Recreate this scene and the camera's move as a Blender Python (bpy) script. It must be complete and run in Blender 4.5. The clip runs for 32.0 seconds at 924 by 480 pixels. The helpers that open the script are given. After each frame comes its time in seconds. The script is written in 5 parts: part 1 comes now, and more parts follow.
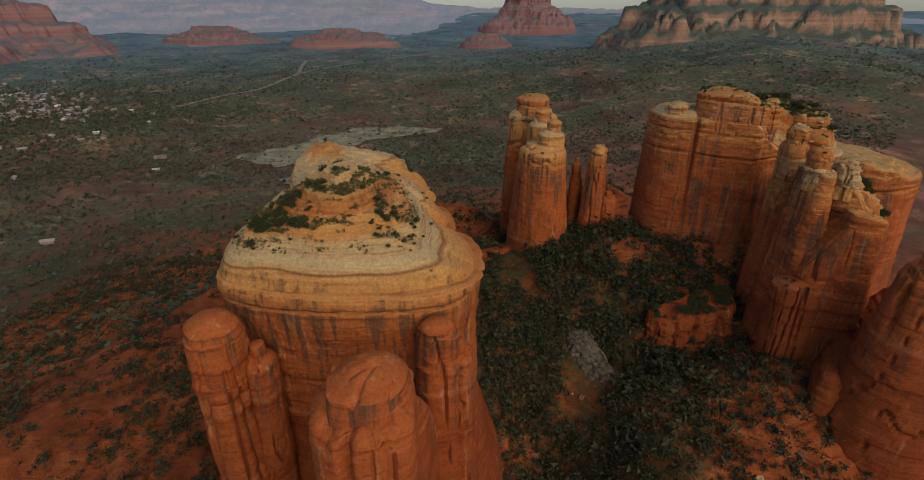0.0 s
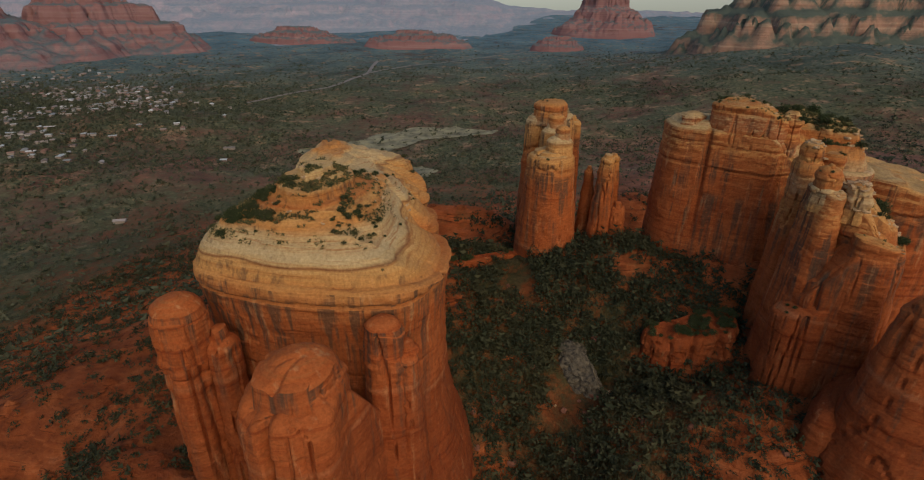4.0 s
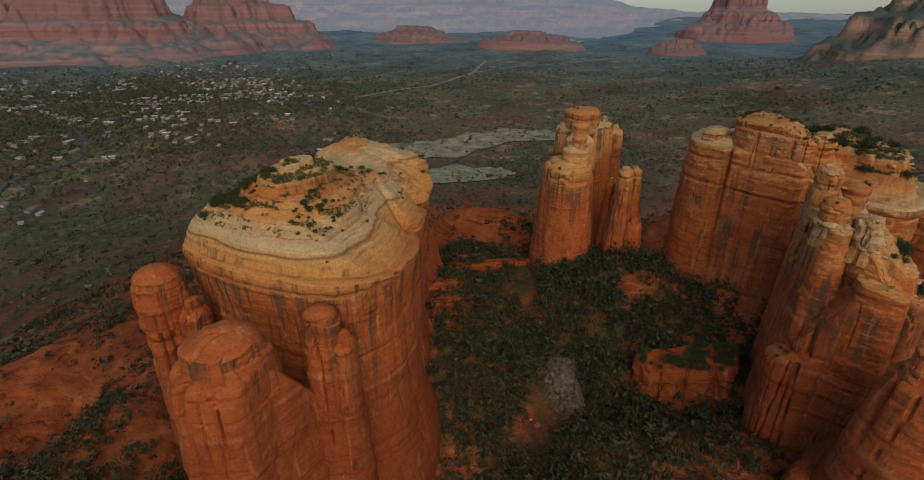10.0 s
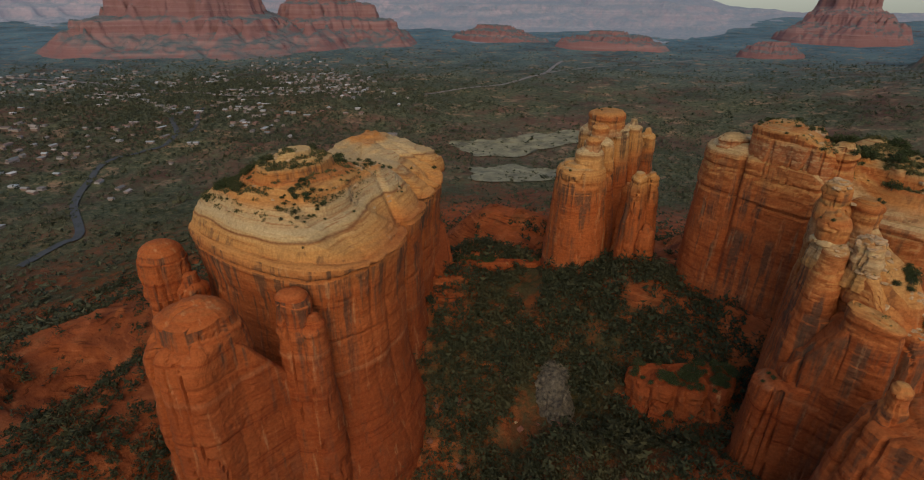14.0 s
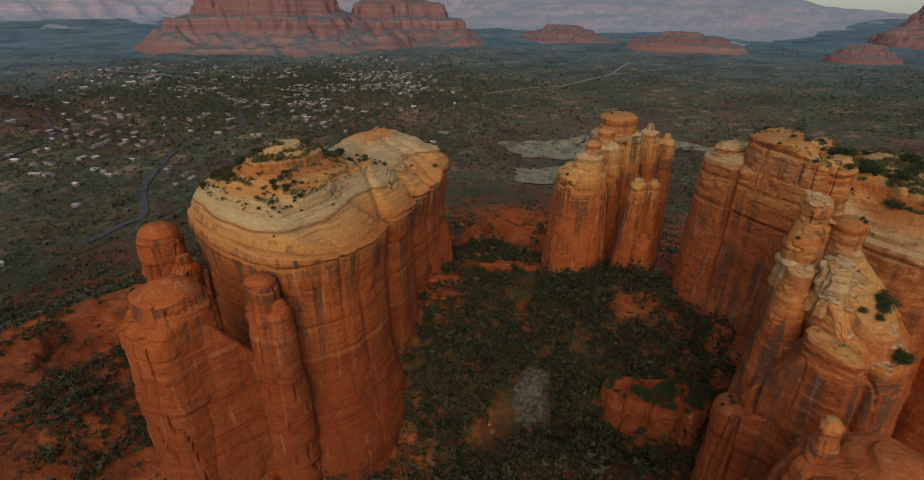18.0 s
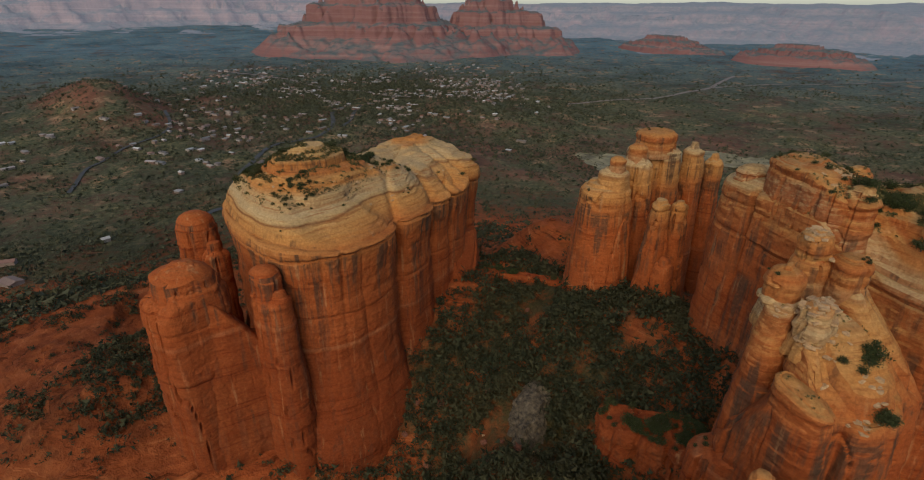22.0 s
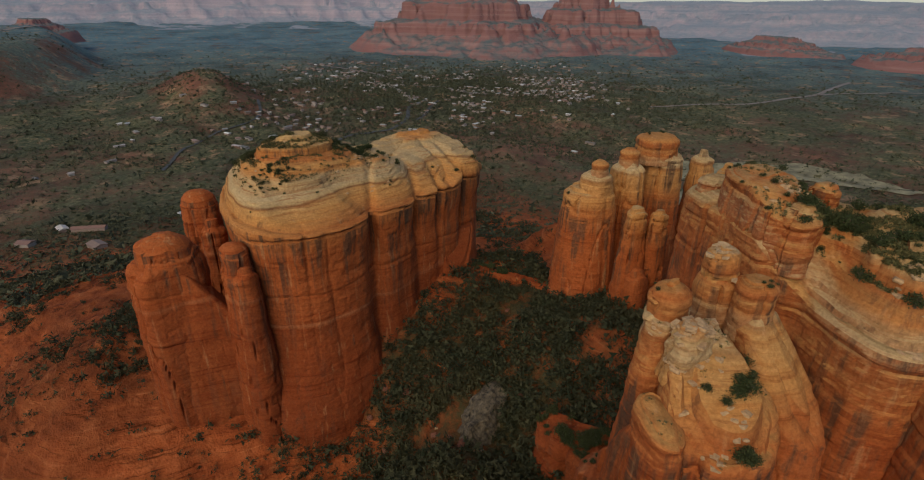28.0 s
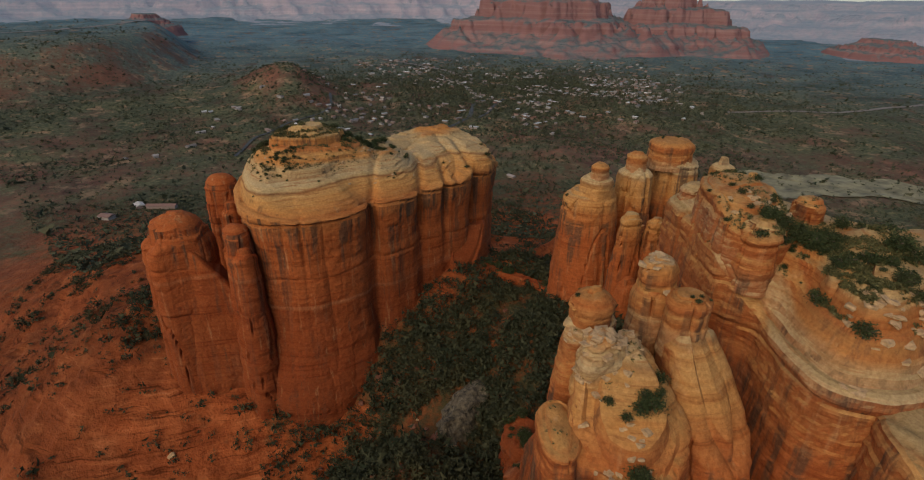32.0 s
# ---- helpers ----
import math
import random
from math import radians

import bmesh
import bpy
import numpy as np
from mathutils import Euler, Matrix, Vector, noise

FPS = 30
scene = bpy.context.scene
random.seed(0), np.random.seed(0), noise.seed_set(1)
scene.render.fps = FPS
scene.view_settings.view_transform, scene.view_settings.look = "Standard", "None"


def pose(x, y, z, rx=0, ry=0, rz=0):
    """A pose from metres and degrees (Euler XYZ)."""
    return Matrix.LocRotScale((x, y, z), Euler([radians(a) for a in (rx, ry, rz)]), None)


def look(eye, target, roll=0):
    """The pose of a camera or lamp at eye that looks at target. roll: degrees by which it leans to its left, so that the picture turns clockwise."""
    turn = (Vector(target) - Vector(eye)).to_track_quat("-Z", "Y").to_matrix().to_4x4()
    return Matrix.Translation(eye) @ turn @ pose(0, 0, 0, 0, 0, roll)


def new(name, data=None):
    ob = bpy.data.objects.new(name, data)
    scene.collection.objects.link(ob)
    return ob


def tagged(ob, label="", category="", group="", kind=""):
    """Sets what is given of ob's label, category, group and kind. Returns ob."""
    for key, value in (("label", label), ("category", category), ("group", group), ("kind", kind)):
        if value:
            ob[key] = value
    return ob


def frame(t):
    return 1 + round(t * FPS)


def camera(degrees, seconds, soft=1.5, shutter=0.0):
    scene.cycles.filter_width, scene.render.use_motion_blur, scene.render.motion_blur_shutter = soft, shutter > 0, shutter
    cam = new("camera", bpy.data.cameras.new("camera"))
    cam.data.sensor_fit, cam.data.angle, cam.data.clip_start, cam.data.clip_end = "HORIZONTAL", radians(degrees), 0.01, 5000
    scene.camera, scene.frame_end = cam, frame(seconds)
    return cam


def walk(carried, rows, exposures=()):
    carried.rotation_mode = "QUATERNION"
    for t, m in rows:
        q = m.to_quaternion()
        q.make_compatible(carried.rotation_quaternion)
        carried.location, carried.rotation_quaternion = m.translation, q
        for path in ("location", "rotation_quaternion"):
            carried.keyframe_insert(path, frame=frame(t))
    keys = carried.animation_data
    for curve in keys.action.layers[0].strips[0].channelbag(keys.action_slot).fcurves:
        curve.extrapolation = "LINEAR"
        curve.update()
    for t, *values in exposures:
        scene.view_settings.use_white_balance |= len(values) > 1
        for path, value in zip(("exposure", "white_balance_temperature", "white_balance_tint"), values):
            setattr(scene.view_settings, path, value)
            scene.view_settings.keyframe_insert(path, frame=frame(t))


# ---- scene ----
from mathutils.bvhtree import BVHTree

cam = camera(82.9, 32.0, soft=1.1)
METRES, EYE, TILT, LEAN, TURN = 260.0, 225.0, -25.0, 0.0, 0.0
ROWS = [
    (0.0, 0.0, 0.0, 0.0, 0.0, 0.0, -0.0),
    (0.5, 0.0157, -0.0005, 0.0, 1.14, 0.04, -0.58),
    (1.0, 0.0314, -0.001, 0.0, 2.06, 0.03, -1.0),
    (1.5, 0.0473, -0.0004, -0.0, 2.78, 0.07, -1.28),
    (2.0, 0.0632, -0.0004, 0.0007, 3.63, 0.07, -1.78),
    (2.5, 0.0786, -0.0002, 0.0016, 4.52, 0.06, -2.19),
    (3.0, 0.0947, 0.0003, 0.003, 5.77, -0.02, -2.84),
    (3.5, 0.1103, 0.0014, 0.0042, 6.6, -0.03, -3.22),
    (5.5, 0.1734, 0.0065, 0.0114, 10.03, -0.24, -4.72),
    (6.0, 0.1894, 0.0086, 0.0133, 11.35, -0.35, -5.3),
    (6.5, 0.2035, 0.011, 0.0153, 12.3, -0.49, -5.79),
    (7.0, 0.2198, 0.0137, 0.017, 13.42, -0.58, -6.23),
    (7.5, 0.235, 0.017, 0.0187, 14.09, -0.61, -6.54),
    (8.0, 0.2499, 0.0201, 0.0206, 14.62, -0.66, -6.8),
    (8.5, 0.2647, 0.0233, 0.0227, 15.62, -0.78, -7.23),
    (9.0, 0.2791, 0.0272, 0.0249, 16.67, -0.94, -7.71),
    (9.5, 0.2936, 0.0313, 0.0272, 17.8, -1.09, -8.22),
    (10.0, 0.3088, 0.0358, 0.0295, 18.86, -1.25, -8.69),
    (10.5, 0.3234, 0.0403, 0.0318, 19.68, -1.37, -9.01),
    (11.0, 0.3381, 0.0452, 0.0338, 20.92, -1.57, -9.55),
    (11.5, 0.3521, 0.0504, 0.0357, 22.61, -1.91, -10.35),
    (12.0, 0.3664, 0.0561, 0.0381, 24.03, -2.17, -10.9),
    (12.5, 0.38, 0.0616, 0.0406, 24.8, -2.36, -11.24),
    (13.0, 0.3943, 0.0676, 0.0426, 25.58, -2.53, -11.52),
    (13.5, 0.4082, 0.0736, 0.0452, 26.43, -2.72, -11.88),
    (14.0, 0.4221, 0.0798, 0.048, 27.03, -2.82, -12.12),
    (14.5, 0.4356, 0.0859, 0.0512, 28.0, -3.04, -12.52),
    (16.5, 0.4899, 0.115, 0.0651, 31.12, -3.77, -13.71),
    (17.0, 0.5034, 0.1229, 0.0688, 32.17, -4.03, -14.09),
    (17.5, 0.5162, 0.1305, 0.0726, 33.05, -4.23, -14.42),
    (18.0, 0.5294, 0.1388, 0.0765, 34.31, -4.55, -14.9),
    (18.5, 0.5419, 0.147, 0.0803, 35.91, -4.98, -15.47),
    (19.0, 0.5544, 0.1552, 0.0844, 36.67, -5.14, -15.77),
    (19.5, 0.5667, 0.1634, 0.0888, 37.76, -5.44, -16.14),
    (20.0, 0.5788, 0.1714, 0.0939, 38.96, -5.8, -16.56),
    (20.5, 0.5911, 0.1807, 0.0992, 40.59, -6.22, -17.09),
    (21.0, 0.6025, 0.1893, 0.1044, 41.48, -6.48, -17.39),
    (21.5, 0.6136, 0.1986, 0.1095, 43.06, -6.38, -17.89),
    (22.0, 0.6254, 0.2083, 0.1143, 44.6, -6.71, -18.39),
    (22.5, 0.6367, 0.2183, 0.1192, 45.61, -7.07, -18.66),
    (23.0, 0.6476, 0.2283, 0.1241, 46.83, -7.49, -19.0),
    (23.5, 0.6584, 0.2385, 0.1286, 47.49, -7.73, -19.22),
    (24.0, 0.6691, 0.249, 0.1333, 48.16, -7.96, -19.43),
    (24.5, 0.6793, 0.2596, 0.1378, 48.62, -8.1, -19.58),
    (25.0, 0.6893, 0.2702, 0.1426, 49.3, -8.37, -19.76),
    (25.5, 0.6993, 0.2815, 0.1477, 50.61, -8.84, -20.13),
    (27.5, 0.7371, 0.327, 0.169, 54.2, -10.11, -21.16),
    (28.0, 0.7458, 0.3386, 0.1749, 55.14, -10.5, -21.34),
    (28.5, 0.7546, 0.3507, 0.1808, 56.5, -11.01, -21.67),
    (29.0, 0.7625, 0.3617, 0.1861, 57.54, -11.42, -21.89),
    (29.5, 0.7716, 0.3752, 0.1923, 58.86, -11.92, -22.25),
    (30.0, 0.7787, 0.3865, 0.1973, 59.68, -12.24, -22.47),
    (30.5, 0.7861, 0.3993, 0.2027, 60.89, -12.73, -22.76),
    (31.0, 0.7934, 0.412, 0.2081, 62.08, -13.24, -22.97),
    (31.5, 0.8002, 0.4243, 0.2137, 63.14, -13.67, -23.17),
    (32.0, 0.807, 0.4373, 0.2194, 64.07, -14.07, -23.36),
]
walk(cam, [(t, pose(0, 0, EYE, TILT, LEAN, TURN) @ pose(METRES * x, METRES * y, METRES * z, 90 + pitch, roll, yaw)) for t, x, y, z, yaw, pitch, roll in ROWS])

# ---- light: hazy dusk, broad low sun ----
SUN_ELEV, SUN_AZ = 38.0, 149.0      # azimuth in degrees from +y, clockwise
world = bpy.data.worlds.new("dusk_sky")
scene.world = world
world.use_nodes = True
wt = world.node_tree
sky = wt.nodes.new("ShaderNodeTexSky")
sky.sky_type, sky.sun_disc = "NISHITA", False
sky.sun_elevation, sky.sun_rotation = radians(SUN_ELEV), radians(SUN_AZ)
sky.air_density, sky.dust_density, sky.ozone_density = 1.0, 1.0, 2.0
wt.nodes["Background"].inputs["Strength"].default_value = 0.134
wt.links.new(sky.outputs["Color"], wt.nodes["Background"].inputs["Color"])
sun_data = bpy.data.lights.new("sun", "SUN")
sun_data.energy, sun_data.angle, sun_data.color = 1.58, radians(55), (1.0, 0.80, 0.51)
sun = new("sun", sun_data)
sx, sy = math.sin(radians(SUN_AZ)), math.cos(radians(SUN_AZ))
sun.matrix_world = look((sx * 900, sy * 900, 900 * math.tan(radians(SUN_ELEV))), (0, 0, 0))
scene.view_settings.exposure = 0.0


# ---- noise in numpy ----
def hash3(ix, iy, iz, seed):
    h = (ix * 374761393 + iy * 668265263 + iz * 2147483647 + seed * 1274126177) & 0xFFFFFFFF
    h = ((h ^ (h >> 13)) * 1274126177) & 0xFFFFFFFF
    return ((h ^ (h >> 16)) & 0xFFFF) / 32767.5 - 1.0


def vnoise(x, y, z, seed=0):
    x, y, z = np.broadcast_arrays(np.asarray(x, float), np.asarray(y, float), np.asarray(z, float))
    ix, iy, iz = (np.floor(v).astype(np.int64) for v in (x, y, z))
    fx, fy, fz = x - ix, y - iy, z - iz
    fx, fy, fz = (f * f * f * (f * (f * 6 - 15) + 10) for f in (fx, fy, fz))
    out = 0.0
    for dx in (0, 1):
        wx = fx if dx else 1 - fx
        for dy in (0, 1):
            wy = fy if dy else 1 - fy
            for dz in (0, 1):
                out = out + wx * wy * (fz if dz else 1 - fz) * hash3(ix + dx, iy + dy, iz + dz, seed)
    return out


def fbm(x, y, z, octaves=4, seed=0):
    total, amp = 0.0, 0.5
    for i in range(octaves):
        total = total + amp * vnoise(x * 2 ** i, y * 2 ** i, z * 2 ** i, seed + i * 17)
        amp *= 0.5
    return total


def smooth(a, b, v):
    t = np.clip((v - a) / (b - a), 0, 1)
    return t * t * (3 - 2 * t)


def gauss(x, y, cx, cy, rx, ry=None):
    return np.exp(-((x - cx) / rx) ** 2 - ((y - cy) / (ry or rx)) ** 2)


# ---- materials ----
def material(name):
    m = bpy.data.materials.new(name)
    m.use_nodes = True
    return m, m.node_tree, m.node_tree.nodes["Principled BSDF"]


def node(nt, kind, **values):
    n = nt.nodes.new(kind)
    for key, value in values.items():
        n.inputs[key].default_value = value
    return n


def noise_node(nt, vec, scale, detail=6.0, rough=0.6):
    n = node(nt, "ShaderNodeTexNoise", Scale=scale, Detail=detail, Roughness=rough)
    nt.links.new(vec, n.inputs["Vector"])
    return n.outputs["Fac"]


def ramp(nt, fac, stops):
    r = nt.nodes.new("ShaderNodeValToRGB")
    while len(r.color_ramp.elements) < len(stops):
        r.color_ramp.elements.new(0.5)
    for e, (p, c) in zip(r.color_ramp.elements, stops):
        e.position, e.color = p, (*c, 1)
    nt.links.new(fac, r.inputs["Fac"])
    return r.outputs["Color"]


def mixed(nt, fac, a, b, blend="MIX"):
    n = nt.nodes.new("ShaderNodeMix")
    n.data_type, n.blend_type = "RGBA", blend
    for value, key in ((fac, 0), (a, 6), (b, 7)):
        if isinstance(value, (int, float)):
            n.inputs[key].default_value = value
        elif isinstance(value, tuple):
            n.inputs[key].default_value = (*value, 1)
        else:
            nt.links.new(value, n.inputs[key])
    return n.outputs[2]


def math_node(nt, op, a, b=0.0, c=0.0):
    n = nt.nodes.new("ShaderNodeMath")
    n.operation = op
    for i, v in enumerate((a, b, c)):
        if isinstance(v, (int, float)):
            n.inputs[i].default_value = v
        else:
            nt.links.new(v, n.inputs[i])
    return n.outputs[0]


def maprange(nt, v, a, b, lo=0.0, hi=1.0):
    n = node(nt, "ShaderNodeMapRange")
    for i, w in enumerate((a, b, lo, hi), 1):
        n.inputs[i].default_value = w
    nt.links.new(v, n.inputs[0])
    return n.outputs[0]


def bump(nt, bsdf, height, strength, distance):
    b = node(nt, "ShaderNodeBump", Strength=strength, Distance=distance)
    nt.links.new(height, b.inputs["Height"])
    nt.links.new(b.outputs["Normal"], bsdf.inputs["Normal"])


def scaled(nt, vec, s):
    n = nt.nodes.new("ShaderNodeVectorMath")
    n.operation = "MULTIPLY"
    nt.links.new(vec, n.inputs[0])
    n.inputs[1].default_value = s
    return n.outputs[0]


def sandstone(name, pale=1.0, shift=0.0, dip_to=0.0, flats=(0.48, 0.32, 0.165), wash=0.0, grey=165.0, slab=142.0, slab_top=230.0):
    """Bedded sandstone: red below, thin pale lines, cream and grey beds above, orange ledges; streaked with dark varnish."""
    m, nt, bsdf = material(name)
    geo = nt.nodes.new("ShaderNodeNewGeometry")
    pos = geo.outputs["Position"]
    sep = nt.nodes.new("ShaderNodeSeparateXYZ")
    nt.links.new(pos, sep.inputs[0])
    norm = nt.nodes.new("ShaderNodeSeparateXYZ")
    nt.links.new(geo.outputs["Normal"], norm.inputs[0])
    warp = noise_node(nt, pos, 0.022, 2.0, 0.45)
    dip = maprange(nt, sep.outputs["X"], 128.0, 150.0, shift - 4.5, dip_to - 4.5)
    z = math_node(nt, "ADD", sep.outputs["Z"], math_node(nt, "MULTIPLY_ADD", warp, 8.0, dip))
    red = ramp(nt, noise_node(nt, pos, 0.06, 5.0), [(0.3, (0.25, 0.054, 0.016)), (0.5, (0.36, 0.086, 0.025)), (0.7, (0.45, 0.130, 0.042))])
    # lowest stops: deeper red beds, darkened further for the weak skylight near the ground
    beds = ramp(nt, maprange(nt, z, 40.0, 200.0), [
        (0.0, (0.19, 0.040, 0.012)), (0.25, (0.245, 0.054, 0.016)), (0.395, (0.31, 0.071, 0.021)), (0.405, (0.45, 0.155, 0.065)), (0.412, (0.38, 0.092, 0.027)),
        (0.61, (0.43, 0.112, 0.031)), (0.665, (0.51, 0.19, 0.058)), (0.69, (0.57, 0.265, 0.085)), ((grey - 47) / 160, (0.57, 0.30, 0.11)), ((grey - 46.7) / 160, (0.26, 0.11, 0.045)), ((grey - 46.4) / 160, (0.26, 0.11, 0.045)), ((grey - 46) / 160, (0.56, 0.35, 0.16)),
        ((grey - 44) / 160, (0.54, 0.37, 0.20)), ((grey - 40) / 160, (0.54, 0.35, 0.17)), ((grey - 38) / 160, (0.54, 0.22, 0.066)), ((grey - 35.5) / 160, (0.57, 0.29, 0.10)), ((grey - 34) / 160, (0.46, 0.15, 0.045)), ((grey - 31) / 160, (0.52, 0.22, 0.066)),
        ((grey - 28) / 160, (0.55, 0.34, 0.15)), (0.95, (0.51, 0.31, 0.14))])
    # steep faces keep more of the red wash than slabs and rims
    steep = maprange(nt, norm.outputs["Z"], 0.05, 0.55, 0.55 * (1 - pale) + 0.12 + wash, 0.0)
    colour = mixed(nt, math_node(nt, "ADD", steep, 0.30 * (1 - pale)), beds, red)
    thin = noise_node(nt, scaled(nt, pos, (0.012, 0.012, 0.55)), 1.0, 6.0, 0.7)
    colour = mixed(nt, 0.9, colour, ramp(nt, thin, [(0.33, (0.62, 0.48, 0.42)), (0.42, (0.95, 0.86, 0.80)), (0.50, (1.0, 1.0, 1.0)), (0.58, (1.02, 1.02, 1.02)), (0.68, (1.14, 1.22, 1.30))]), "MULTIPLY")
    sheet = noise_node(nt, scaled(nt, pos, (0.05, 0.05, 1.5)), 1.0, 5.0, 0.65)
    lines = math_node(nt, "MULTIPLY", maprange(nt, sheet, 0.39, 0.45, 1.0, 0.0), maprange(nt, norm.outputs["Z"], 0.35, 0.75, 0.25, 0.65))
    colour = mixed(nt, math_node(nt, "MULTIPLY", lines, maprange(nt, sep.outputs["Z"], 140.0, 150.0)), colour, (0.36, 0.135, 0.045))
    # grey weathering on flat beds
    flat = maprange(nt, math_node(nt, "MULTIPLY_ADD", noise_node(nt, pos, 0.11, 6.0, 0.7), 0.9, norm.outputs["Z"]), 1.22, 1.45)
    flat = math_node(nt, "MULTIPLY", flat, maprange(nt, z, slab_top, slab_top + 1.5, 1.0, 0.0))
    colour = mixed(nt, math_node(nt, "MULTIPLY", flat, maprange(nt, sep.outputs["Z"], slab, slab + 8.0, 0.0, 0.75)), colour, ramp(nt, noise_node(nt, pos, 0.35, 5.0), [(0.35, tuple(c * 0.7 for c in flats)), (0.65, flats)]))
    # dark varnish running down the faces
    run = noise_node(nt, scaled(nt, pos, (0.42, 0.42, 0.016)), 1.0, 3.0, 0.6)
    patch = noise_node(nt, pos, 0.035, 3.0)
    streak = math_node(nt, "MULTIPLY", maprange(nt, run, 0.50, 0.62), maprange(nt, patch, 0.42, 0.56))
    streak = math_node(nt, "MULTIPLY", streak, maprange(nt, norm.outputs["Z"], 0.2, 0.6, 0.8, 0.0))
    streak = math_node(nt, "MULTIPLY", streak, maprange(nt, sep.outputs["Z"], 95.0, 135.0, 0.35, 1.0))
    colour = mixed(nt, streak, colour, (0.085, 0.052, 0.036))
    # stains hanging below the bedding line
    hang = math_node(nt, "ADD", maprange(nt, sep.outputs["Z"], 122.0, 145.0, -0.10, 0.05), noise_node(nt, scaled(nt, pos, (0.30, 0.30, 0.010)), 1.0, 4.0, 0.55))
    hang = math_node(nt, "MULTIPLY", maprange(nt, hang, 0.52, 0.60, 0.0, 0.7), maprange(nt, sep.outputs["Z"], 147.0, 145.0))
    hang = math_node(nt, "MULTIPLY", hang, maprange(nt, norm.outputs["Z"], 0.15, 0.5, 1.0, 0.0))
    colour = mixed(nt, hang, colour, (0.10, 0.060, 0.038))
    pale_run = maprange(nt, noise_node(nt, scaled(nt, pos, (0.25, 0.30, 0.03)), 1.3, 4.0), 0.60, 0.72, 0.0, 0.4)
    colour = mixed(nt, pale_run, colour, (0.58, 0.31, 0.15))
    grain = noise_node(nt, pos, 1.1, 7.0, 0.72)
    colour = mixed(nt, 0.8, colour, ramp(nt, grain, [(0.32, (0.64, 0.61, 0.58)), (0.68, (1.24, 1.25, 1.26))]), "MULTIPLY")
    colour = mixed(nt, 1.0, colour, (0.85, 0.875, 0.80), "MULTIPLY")
    nt.links.new(colour, bsdf.inputs["Base Color"])
    bsdf.inputs["Roughness"].default_value = 0.92
    bsdf.inputs["Specular IOR Level"].default_value = 0.12
    fine = noise_node(nt, scaled(nt, pos, (0.12, 0.12, 1.3)), 1.0, 6.0, 0.7)
    high = math_node(nt, "ADD", math_node(nt, "MULTIPLY", fine, 0.28), math_node(nt, "MULTIPLY", grain, 0.3))
    bump(nt, bsdf, high, 1.0, 0.85)
    return m


def far_rock(name, red, pale, green, haze_glow=0.0, bare=1.22):
    """Cliffs kilometres away: benches of red rock and scrub, with distance haze put into their colours."""
    m, nt, bsdf = material(name)
    geo = nt.nodes.new("ShaderNodeNewGeometry")
    pos = geo.outputs["Position"]
    norm = nt.nodes.new("ShaderNodeSeparateXYZ")
    nt.links.new(geo.outputs["Normal"], norm.inputs[0])
    beds = noise_node(nt, scaled(nt, pos, (0.0012, 0.0012, 0.06)), 1.0, 6.0, 0.65)
    rock = ramp(nt, beds, [(0.30, tuple(c * 0.88 for c in red)), (0.5, red), (0.70, pale)])
    cover = maprange(nt, math_node(nt, "MULTIPLY_ADD", noise_node(nt, pos, 0.035, 7.0, 0.72), 0.8, norm.outputs["Z"]), bare - 0.1, bare + 0.3)
    colour = mixed(nt, cover, rock, green)
    nt.links.new(colour, bsdf.inputs["Base Color"])
    bsdf.inputs["Roughness"].default_value = 0.95
    bsdf.inputs["Specular IOR Level"].default_value = 0.05
    bump(nt, bsdf, math_node(nt, "ADD", beds, noise_node(nt, pos, 0.03, 6.0)), 0.7, 12.0)
    # faint blue emission stands in for the air's haze on the cliffs
    if haze_glow:
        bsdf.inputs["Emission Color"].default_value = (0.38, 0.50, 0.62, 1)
        bsdf.inputs["Emission Strength"].default_value = haze_glow
    return m


def leaf_material(name, a, b):
    m, nt, bsdf = material(name)
    geo = nt.nodes.new("ShaderNodeNewGeometry")
    colour = ramp(nt, geo.outputs["Random Per Island"], [(0.0, a), (1.0, b)])
    big = noise_node(nt, geo.outputs["Position"], 0.04, 3.0)
    colour = mixed(nt, maprange(nt, big, 0.48, 0.66, 0.0, 0.5), colour, (0.075, 0.062, 0.026))
    nt.links.new(colour, bsdf.inputs["Base Color"])
    bsdf.inputs["Roughness"].default_value = 0.9
    bsdf.inputs["Specular IOR Level"].default_value = 0.1
    return m


def plain(name, colour, rough=0.8, grain=1.0, spread=0.25, vary=None):
    m, nt, bsdf = material(name)
    geo = nt.nodes.new("ShaderNodeNewGeometry")
    f = noise_node(nt, geo.outputs["Position"], grain, 5.0)
    if vary:
        info = nt.nodes.new("ShaderNodeObjectInfo")
        colour = ramp(nt, math_node(nt, "FRACT", math_node(nt, "ADD", info.outputs["Random"], geo.outputs["Random Per Island"])), [(i / (len(vary) - 1), c) for i, c in enumerate(vary)])
    c = mixed(nt, 1.0, colour, ramp(nt, f, [(0.3, (1 - spread,) * 3), (0.7, (1 + spread,) * 3)]), "MULTIPLY")
    nt.links.new(c, bsdf.inputs["Base Color"])
    bsdf.inputs["Roughness"].default_value = rough
    return m


